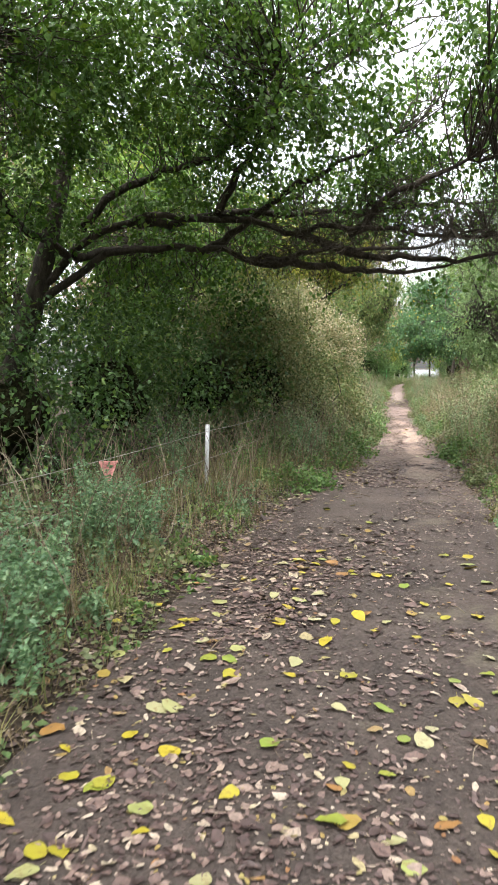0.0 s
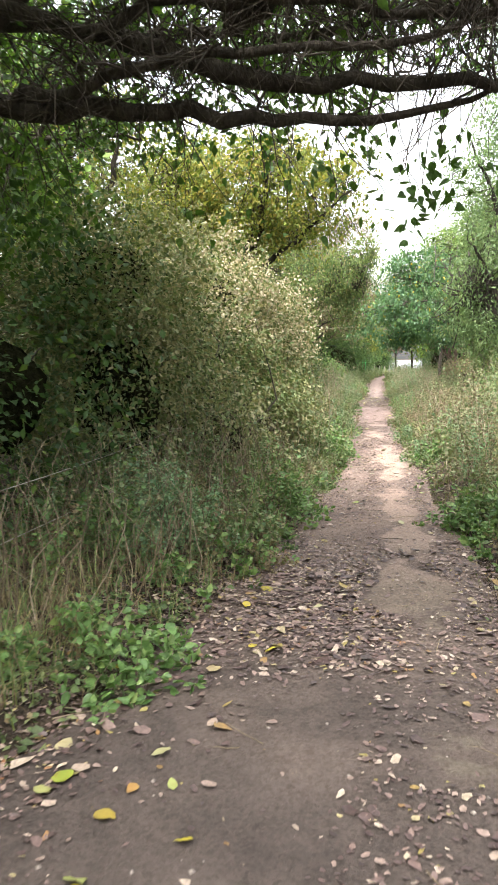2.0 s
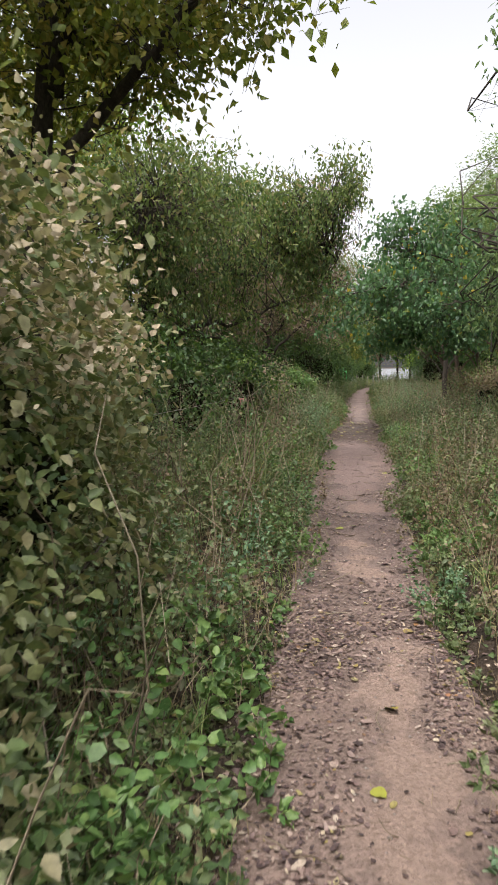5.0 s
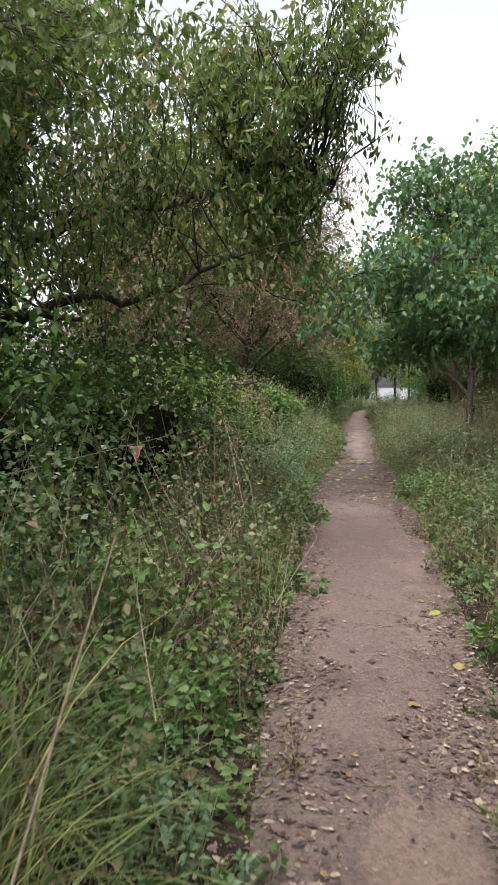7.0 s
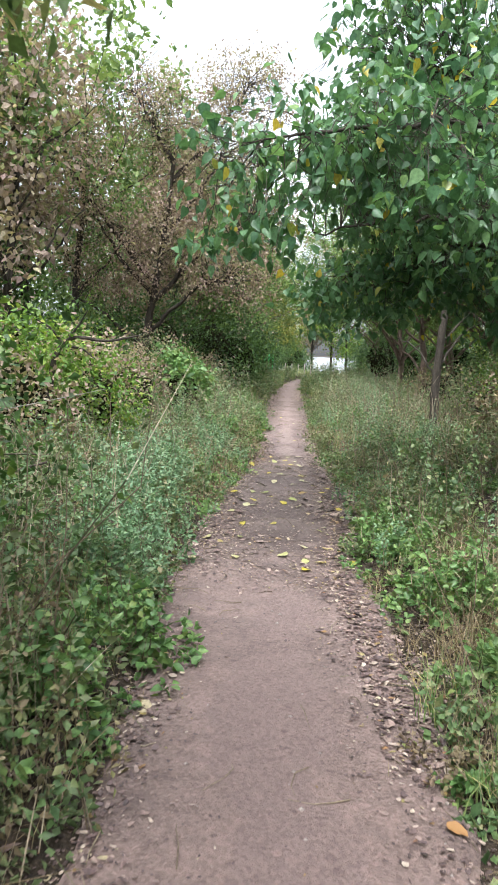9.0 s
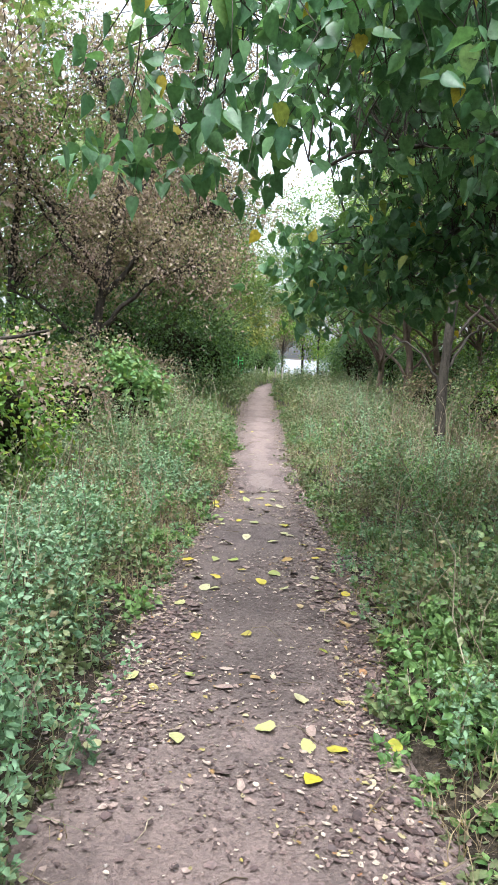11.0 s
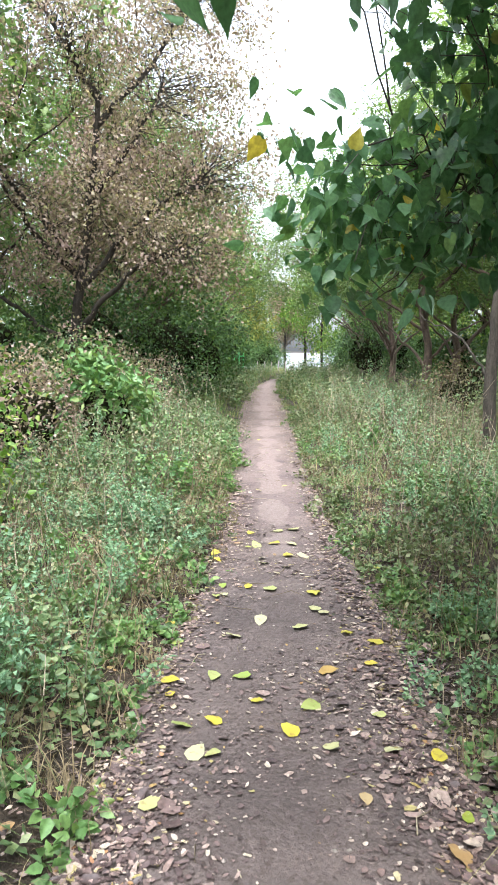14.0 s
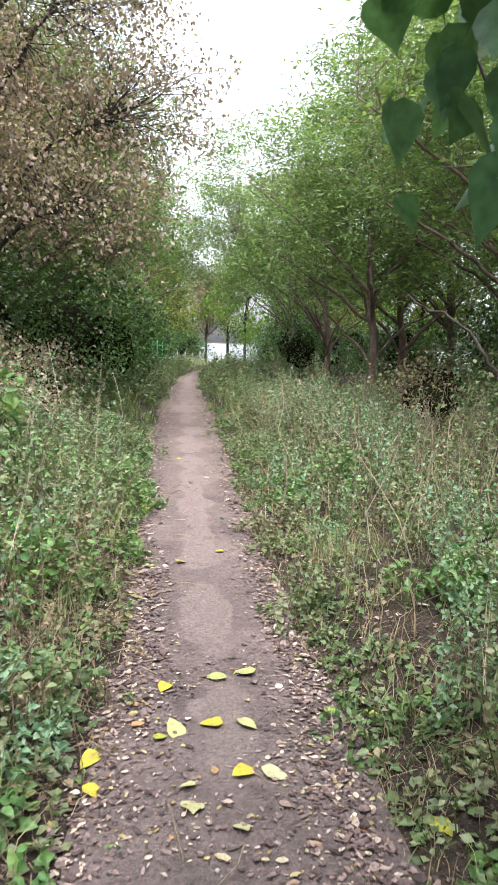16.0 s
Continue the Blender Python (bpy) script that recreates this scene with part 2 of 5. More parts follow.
M_LITTER = island_material("leaf_litter", [(0.0, (0.045, 0.028, 0.026)), (0.3, (0.08, 0.05, 0.046)), (0.6, (0.15, 0.098, 0.086)), (0.8, (0.25, 0.18, 0.15)), (0.92, (0.40, 0.33, 0.26)), (0.97, (0.24, 0.20, 0.06)), (1.0, (0.22, 0.10, 0.045))], 0.5)
M_FALLEN = object_leaf_material("fallen_leaf", [(0.0, (0.26, 0.23, 0.02)), (0.2, (0.34, 0.27, 0.02)), (0.4, (0.15, 0.20, 0.03)), (0.55, (0.26, 0.26, 0.10)), (0.8, (0.30, 0.28, 0.16)), (0.92, (0.24, 0.12, 0.04)), (1.0, (0.24, 0.21, 0.03))])
M_BARK = rough_material("bark", (0.022, 0.018, 0.014), (0.07, 0.058, 0.045), 9.0, 0.9, 0.9, 0.02, 70.0, 0.0, (1, 1, 0.3))
M_BARK_RED = rough_material("reddish_bark", (0.10, 0.07, 0.055), (0.22, 0.16, 0.13), 9.0, 0.9, 0.9, 0.02, 70.0, 0.0, (1, 1, 0.3))
M_TWIG = rough_material("twig_bark", (0.03, 0.024, 0.018), (0.085, 0.07, 0.055), 14.0, 0.9, 0.4, 0.005)
M_SOIL = rough_material("leafy_soil", (0.02, 0.015, 0.010), (0.062, 0.044, 0.030), 5.0, 0.95, 1.0, 0.05, 40.0)
# near-black and matt, so gaps between a bush's leaves show as deep shade
M_SHADE = rough_material("thicket_shade_core", (0.008, 0.009, 0.005), (0.026, 0.026, 0.013), 5.0, 1.0, 1.0, 0.1, 22.0, gloss=0.0)
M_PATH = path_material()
M_STEEL = rough_material("galvanised_steel", (0.42, 0.43, 0.44), (0.60, 0.61, 0.62), 20.0, 0.55, 0.2, 0.002, 120.0, 0.6)
M_WIRE = rough_material("weathered_wire", (0.20, 0.19, 0.17), (0.38, 0.36, 0.32), 30.0, 0.6, 0.2, 0.001, 150.0, 0.5)
M_PENNANT = rough_material("faded_red_cloth", (0.55, 0.24, 0.22), (0.70, 0.36, 0.33), 12.0, 0.85, 0.3, 0.002, 90.0)
M_GREENPOST = rough_material("bright_green_paint", (0.05, 0.36, 0.10), (0.10, 0.52, 0.16), 10.0, 0.5, 0.2, 0.002, 60.0)
M_WOODPOST = rough_material("grey_wood", (0.16, 0.14, 0.12), (0.30, 0.27, 0.23), 8.0, 0.9, 0.6, 0.01, 50.0)
M_STONE = rough_material("pebble", (0.18, 0.15, 0.13), (0.36, 0.31, 0.28), 20.0, 0.85, 0.4, 0.004, 90.0)
M_WATER, _n, _l, _p = nodes_of("pale_water")
_p.inputs["Base Color"].default_value, _p.inputs["Roughness"].default_value = (0.30, 0.33, 0.35, 1), 0.12
bump_node(_n, _l, noise_node(_n, _l, 1.4, 3.0).outputs[0], 0.15, 0.05, _p)


# ================= geometry helpers =================
class Geo:
    """Gathers vertices and faces, then becomes one mesh."""

    def __init__(self):
        self.v, self.f, self.count = [], [], 0

    def add(self, verts, faces):
        verts = np.asarray(verts, dtype=np.float64).reshape(-1, 3)
        self.v.append(verts)
        self.f.append(np.asarray(faces, dtype=np.int64) + self.count)
        self.count += len(verts)

    def mesh(self, name, material, smooth=True):
        me = bpy.data.meshes.new(name)
        v = np.concatenate(self.v)
        loops = np.concatenate([f.ravel() for f in self.f])
        sizes = np.concatenate([np.full(len(f), f.shape[1]) for f in self.f])
        starts = np.concatenate([[0], np.cumsum(sizes)[:-1]])
        me.vertices.add(len(v))
        me.vertices.foreach_set("co", v.ravel())
        me.loops.add(len(loops))
        me.loops.foreach_set("vertex_index", loops.astype(np.int32))
        me.polygons.add(len(sizes))
        me.polygons.foreach_set("loop_start", starts.astype(np.int32))
        me.polygons.foreach_set("use_smooth", np.full(len(sizes), smooth))
        me.update(calc_edges=True)
        me.validate()
        me.materials.append(material)
        return me


def part(name, geo, material, parent=None, label="", smooth=True):
    """Links a Geo (or bmesh) as ONE mesh object, under a thing where a parent is given; built in world places."""
    if isinstance(geo, Geo):
        me = geo.mesh(name, material, smooth)
    else:
        me = bpy.data.meshes.new(name)
        geo.to_mesh(me)
        geo.free()
        me.materials.append(material)
        for f in me.polygons:
            f.use_smooth = smooth
    ob = new(name, me)
    if parent is not None:
        ob.parent = parent
        if parent.parent is None:
            ob.matrix_parent_inverse = Matrix.Translation(-parent.location)
    if label:
        tagged(ob, label)
    return ob


def thing(name, place, label, category, group=""):
    ob = new(name)
    ob.location = place
    ob.empty_display_size = 0.2
    return tagged(ob, label, category, group)


def unit(a):
    return a / np.maximum(np.linalg.norm(a, axis=-1, keepdims=True), 1e-9)


def leaves(geo, rng, P, size, out=None, droop=0.4, wide=0.62, flat=0.0, curl=0.14, narrow=False, hang=1.0, broad=False):
    """Leaves at the points P: folded along the midrib, each one an island of its own."""
    n = len(P)
    if n == 0:
        return
    size = size * rng.uniform(0.6, 1.25, n)
    d = rng.normal(size=(n, 3))
    d[:, 2] = d[:, 2] * (1 - flat) - droop * hang
    if out is not None:
        d = d + out
    d = unit(d)
    up = rng.normal(size=(n, 3)) * (0.75 - 0.45 * flat)
    up[:, 2] += 0.9
    s = unit(np.cross(d, up))
    u = unit(np.cross(s, d))
    L, Wd = size[:, None], (size * wide * 0.5 * rng.uniform(0.8, 1.2, n))[:, None]
    c = (rng.uniform(-0.4, 1.6, n) * curl)[:, None] * L
    fold = Wd * rng.uniform(0.05, 0.6, n)[:, None] * (1 - 0.75 * flat)
    if broad:
        # heart-shaped blade with a short stalk and a drawn-out tip
        st, hw, sag = (-0.03, 0.10, 0.28, 0.50, 0.70, 0.86), (0.30, 0.86, 1.0, 0.80, 0.44, 0.16), (0.0, 0.02, 0.10, 0.28, 0.55, 0.8)
        V = [P - d * L * 0.22 - s * L * 0.008, P - d * L * 0.22 + s * L * 0.008, P + d * L * 0.03] + [P + d * L * a - u * c * g for a, g in zip(st[1:], sag[1:])] + [P + d * L - u * c]
        V += [P + d * L * a - s * Wd * w + u * (fold * w - c * g) for a, w, g in zip(st, hw, sag)]
        V += [P + d * L * a + s * Wd * w + u * (fold * w - c * g) for a, w, g in zip(st, hw, sag)]
        i = np.arange(n)[:, None] * 21
        F4, F3 = [], [i + [[0, 1, 2]], i + [[2, 9, 10]], i + [[2, 16, 15]], i + [[7, 14, 8]], i + [[7, 8, 20]]]
        F3 += [i + [[2, 10, 3]], i + [[2, 3, 16]]]
        for k in range(4):
            F4 += [i + [[3 + k, 10 + k, 11 + k, 4 + k]], i + [[3 + k, 4 + k, 17 + k, 16 + k]]]
        base = geo.count
        geo.add(np.stack(V, 1), np.concatenate(F4))
        geo.f.append(np.concatenate(F3) + base)
        return
    if narrow:
        V = np.stack([P, P + d * L * 0.45 - s * Wd + u * fold, P + d * L - u * c, P + d * L * 0.45 + s * Wd + u * fold], axis=1)
        i = np.arange(n)[:, None] * 4
        geo.add(V, np.concatenate([i + [[0, 1, 2]], i + [[0, 2, 3]]]))
    else:
        V = np.stack([P, P + d * L * 0.26 - s * Wd * 0.92 + u * fold, P + d * L * 0.64 - s * Wd * 0.72 + u * (fold * 0.8 - c * 0.35),
                      P + d * L - u * c, P + d * L * 0.64 + s * Wd * 0.72 + u * (fold * 0.8 - c * 0.35), P + d * L * 0.26 + s * Wd * 0.92 + u * fold], axis=1)
        i = np.arange(n)[:, None] * 6
        geo.add(V, np.concatenate([i + [[0, 1, 2, 3]], i + [[0, 3, 4, 5]]]))


def blades(geo, rng, P, length, width, lean=0.5, az=None, segs=3):
    """Arching tapered blades of grass from the points P."""
    n = len(P)
    if n == 0:
        return
    L = length * rng.uniform(0.55, 1.25, n)
    az = rng.uniform(0, 2 * np.pi, n) if az is None else az
    h = np.stack([np.cos(az), np.sin(az), np.zeros(n)], 1)
    s = np.stack([-np.sin(az), np.cos(az), np.zeros(n)], 1)
    ln = lean * rng.uniform(0.2, 1.6, n)
    rows = []
    for k in range(segs + 1):
        t = k / segs
        a = ln * t * 1.35
        reach, rise = L * t * np.sin(a * 0.75), L * t * np.cos(a * 0.75)
        c = P + h * reach[:, None] + np.array([0, 0, 1.0]) * rise[:, None]
        w = (width * (1 - t * 0.93) * 0.5)
        rows += [c - s * w, c + s * w]
    V = np.stack(rows, 1)
    m = 2 * (segs + 1)
    i = np.arange(n)[:, None] * m
    geo.add(V, np.concatenate([i + [[2 * k, 2 * k + 1, 2 * k + 3, 2 * k + 2]] for k in range(segs)]))


def smooth_line(pts, per=6):
    """A Catmull-Rom line through the points."""
    p = np.asarray(pts, dtype=float)
    if len(p) < 3:
        return np.array([p[0] + (p[-1] - p[0]) * k / per for k in range(per + 1)])
    q = np.vstack([2 * p[0] - p[1], p, 2 * p[-1] - p[-2]])
    res = []
    for i in range(1, len(q) - 2):
        for k in range(per):
            t = k / per
            res.append(0.5 * (2 * q[i] + (q[i + 1] - q[i - 1]) * t + (2 * q[i - 1] - 5 * q[i] + 4 * q[i + 1] - q[i + 2]) * t * t
                              + (3 * q[i] - q[i - 1] - 3 * q[i + 1] + q[i + 2]) * t ** 3))
    res.append(p[-1])
    return np.array(res)


def tube(geo, line, r0, r1, sides=6, rng=None, knobbly=0.0):
    """A tapered round limb along a line."""
    line = np.asarray(line)
    n = len(line)
    d = unit(np.gradient(line, axis=0))
    ref = np.array([0.31, 0.17, 0.93]) if abs(d[0][2]) < 0.8 else np.array([0.93, 0.2, 0.1])
    s = unit(np.cross(d, ref))
    u = np.cross(s, d)
    r = np.linspace(r0, r1, n)
    a = np.arange(sides) * 2 * np.pi / sides
    ring = np.cos(a)[None, :, None] * s[:, None, :] + np.sin(a)[None, :, None] * u[:, None, :]
    rr = r[:, None, None] * np.ones((n, sides, 1))
    if rng is not None and knobbly:
        rr = rr * (1 + rng.normal(size=(n, sides, 1)) * knobbly)
    V = (line[:, None, :] + ring * rr).reshape(-1, 3)
    j = np.arange(sides)
    k = (j + 1) % sides
    F = np.concatenate([np.stack([i * sides + j, i * sides + k, (i + 1) * sides + k, (i + 1) * sides + j], 1) for i in range(n - 1)])
    geo.add(V, F)
    cap = (n - 1) * sides + j
    geo.f.append((geo.count - n * sides) + cap[None, :])


def twig_lines(geo, rng, starts, ends, r0, r1, sag=0.1, segs=4, sides=3):
    """Many thin crooked twigs at once, from starts to ends."""
    n = len(starts)
    if n == 0:
        return
    t = np.linspace(0, 1, segs + 1)
    L = np.linalg.norm(ends - starts, axis=1)[:, None, None]
    line = starts[:, None, :] + (ends - starts)[:, None, :] * t[None, :, None]
    bend = rng.normal(size=(n, 1, 3)) * 0.14
    bend[:, :, 2] += sag
    line = line + bend * L * (np.sin(np.pi * t) ** 1)[None, :, None]
    line[:, 1:-1] += rng.normal(size=(n, segs - 1, 3)) * 0.03 * L
    d = unit(ends - starts)
    s = unit(np.cross(d, rng.normal(size=(n, 3))))
    u = np.cross(s, d)
    a = np.arange(sides) * 2 * np.pi / sides
    ring = np.cos(a)[None, :, None] * s[:, None, :] + np.sin(a)[None, :, None] * u[:, None, :]
    r = np.asarray(r0).reshape(-1, 1, 1, 1) * (1 - t)[None, :, None, None] + np.asarray(r1).reshape(-1, 1, 1, 1) * t[None, :, None, None]
    V = line[:, :, None, :] + ring[:, None, :, :] * r
    m = sides * (segs + 1)
    i = np.arange(n)[:, None] * m
    F = []
    for k in range(segs):
        for j in range(sides):
            jj = (j + 1) % sides
            F.append(i + [[k * sides + j, k * sides + jj, (k + 1) * sides + jj, (k + 1) * sides + j]])
    geo.add(V, np.concatenate(F))
    return line


_lat = np.random.default_rng(5).uniform(-1, 1, (64, 64))


def relief(x, y, scale):
    """Smooth value noise, about -1 to 1."""
    x, y = np.asarray(x) * scale, np.asarray(y) * scale
    xi, yi = np.floor(x).astype(int), np.floor(y).astype(int)
    fx, fy = x - xi, y - yi
    fx, fy = fx * fx * (3 - 2 * fx), fy * fy * (3 - 2 * fy)
    a, b = _lat[xi % 64, yi % 64], _lat[(xi + 1) % 64, yi % 64]
    c, d = _lat[xi % 64, (yi + 1) % 64], _lat[(xi + 1) % 64, (yi + 1) % 64]
    return (a * (1 - fx) + b * fx) * (1 - fy) + (c * (1 - fx) + d * fx) * fy


# ---- the plan: edges of the path and the lie of the land ----
PY = [-60, 0, 4, 7.7, 9, 11, 13, 16, 19, 23.5, 28, 31, 33, 36, 38, 42, 50, 60, 66, 72, 95]
PL = [-1.6, -1.5, -1.55, -1.7, -1.6, -1.25, -1.22, -1.18, -1.42, -1.8, -2.15, -2.45, -2.5, -2.46, -2.55, -2.82, -3.35, -3.62, -3.45, -3.1, -2.0]
PR = [1.0, 0.9, 0.75, 0.57, 0.45, 0.25, 0.0, -0.22, -0.5, -0.78, -0.9, -1.12, -1.22, -1.47, -1.67, -1.88, -2.28, -2.8, -2.95, -2.85, -1.9]


def edge_left(y):
    return np.interp(y, PY, PL)


def edge_right(y):
    return np.interp(y, PY, PR)


def lie(y):
    """Height of the path along its length."""
    return np.interp(y, [-60, 0, 25, 31, 36, 42, 60, 85, 110, 2000], [0, 0, 0, -0.13, -0.12, -0.02, 0, -0.1, -1.6, -2.5])


def ground_z(x, y):
    x, y = np.asarray(x, dtype=float), np.asarray(y, dtype=float)
    off = np.maximum(np.maximum(edge_left(y) - x, x - edge_right(y)), -0.8)
    bank = 0.05 + 0.10 * np.clip(off / 1.5, 0, 1) + 0.06 * relief(x, y, 0.9) + 0.025 * relief(x, y, 3.1)
    return lie(y) + np.where(off > 0, bank * np.clip(off / 0.25, 0, 1) - 0.03 * (1 - np.clip(off / 0.25, 0, 1)), -0.05)


# ================= ground and path =================
def grid_sheet(xs, ys, zfun):
    X, Y = np.meshgrid(xs, ys)
    g = Geo()
    i, j = np.meshgrid(np.arange(len(ys) - 1), np.arange(len(xs) - 1), indexing="ij")
    a = (i * len(xs) + j).ravel()
    g.add(np.stack([X, Y, zfun(X, Y)], -1), np.stack([a, a + 1, a + 1 + len(xs), a + len(xs)], 1))
    return g


def build_ground():
    xs = np.concatenate([[-1500, -400, -120, -50, -25, -14, -9, -7], np.arange(-6, 4.01, 0.2), [5, 7, 10, 16, 28, 60, 140, 420, 1500]])
    ys = np.concatenate([[-1500, -400, -120, -50, -25, -12, -6], np.arange(-3, 48, 0.22), np.arange(48, 100, 0.7), [104, 112, 125, 150, 200, 320, 600, 1000, 1600]])
    tagged(part("ground", grid_sheet(xs, ys, ground_z), M_SOIL), "dark leafy soil under weeds and shrubs", "ground", kind="structure")


def path_z(x, y):
    mid, half = (edge_left(y) + edge_right(y)) / 2, (edge_right(y) - edge_left(y)) / 2
    u = (x - mid) / half
    ragged = 0.16 * relief(x, y, 1.3) + 0.10 * relief(x, y, 4.0)
    return lie(y) + 0.012 * relief(x, y, 1.1) + 0.006 * relief(x, y, 5.0) + 0.003 * relief(x, y, 17.0) - 0.16 * np.clip(np.abs(u) + ragged - 0.92, 0, 1)


def worn_at(x, y):
    """How bare the trodden earth is: about 0 under litter, over 0.45 where feet keep it clean."""
    mid, half = (edge_left(y) + edge_right(y)) / 2, (edge_right(y) - edge_left(y)) / 2
    u = (x - mid) / half
    tread = np.exp(-((u - np.interp(y, [0, 11, 18, 24, 80], [0.45, 0.4, 0.25, 0.0, 0.0])) / np.interp(y, [0, 10, 18, 26, 30, 36, 80], [0.42, 0.45, 0.5, 0.75, 0.5, 0.45, 0.6])) ** 2)
    much = np.interp(y, [0, 5, 8, 11, 14, 18, 20, 23, 25, 29, 30.5, 33.5, 36, 60], [0.36, 0.36, 0.38, 0.55, 0.55, 0.6, 0.42, 0.4, 0.72, 0.72, 0.35, 0.28, 0.62, 0.75])
    return much * tread + 0.26 * relief(x + 3, y, 1.5) + 0.20 * relief(x, y + 7, 3.4) + 0.10 * relief(x + 1, y, 8.0)


def build_path():
    ys = np.concatenate([np.arange(-25, -1, 0.5), np.arange(-1, 46, 0.09), np.arange(46, 71, 0.4)])
    us = np.linspace(-1.35, 1.35, 48)
    Y, U = np.meshgrid(ys, us, indexing="ij")
    mid, half = (edge_left(Y) + edge_right(Y)) / 2, (edge_right(Y) - edge_left(Y)) / 2
    X = mid + U * half
    g = Geo()
    i, j = np.meshgrid(np.arange(len(ys) - 1), np.arange(len(us) - 1), indexing="ij")
    a = (i * len(us) + j).ravel()
    g.add(np.stack([X, Y, path_z(X, Y) + 0.004], -1), np.stack([a, a + 1, a + 1 + len(us), a + len(us)], 1))
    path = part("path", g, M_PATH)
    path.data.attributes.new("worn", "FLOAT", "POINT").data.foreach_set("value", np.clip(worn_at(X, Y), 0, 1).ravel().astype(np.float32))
    tagged(path, "trodden reddish-brown earth footpath strewn with leaves", "path", kind="structure")


def build_distance():
    xs, ys = np.linspace(-500, 500, 40), np.linspace(115, 700, 24)
    g = grid_sheet(xs, ys, lambda x, y: np.full_like(x, -1.2))
    tagged(part("water", g, M_WATER), "still pale water beyond the trees under a white sky", "water", kind="structure")



# ================= trees =================
def blob_points(rng, blobs, n, shell=0.55):
    """Points in a crown made of ellipsoids (x, y, z, rx, ry, rz), denser towards their skins, with hollows."""
    vol = np.array([b[3] * b[4] * b[5] for b in blobs]) ** 0.75
    k = rng.choice(len(blobs), n, p=vol / vol.sum())
    B = np.array(blobs)[k]
    r = rng.uniform(shell, 1.0, n) ** 0.7
    return B[:, :3] + unit(rng.normal(size=(n, 3))) * B[:, 3:] * r[:, None]


def leaf_parts(rng, P, size, parent, mat, droop=1.2, wide=0.66, shapes=14):
    """Leaves near enough to be told apart, each an object of its own; alike ones share a mesh."""
    kinds = []
    for _ in range(shapes):
        g = Geo()
        leaves(g, rng, np.zeros((2, 3)), size, droop=droop, wide=wide, broad=True)
        g.v[0] = g.v[0][:21]
        g.f = [f[(f < 21).all(1)] for f in g.f]
        kinds.append(g.mesh("leaf", mat))
    for p in P:
        ob = new("leaf", kinds[rng.integers(0, shapes)])
        ob.parent = parent
        ob.matrix_parent_inverse = Matrix.Translation(-parent.location)
        ob.matrix_basis = pose(float(p[0]), float(p[1]), float(p[2]), rng.normal() * 14, rng.normal() * 14, rng.uniform(0, 360))


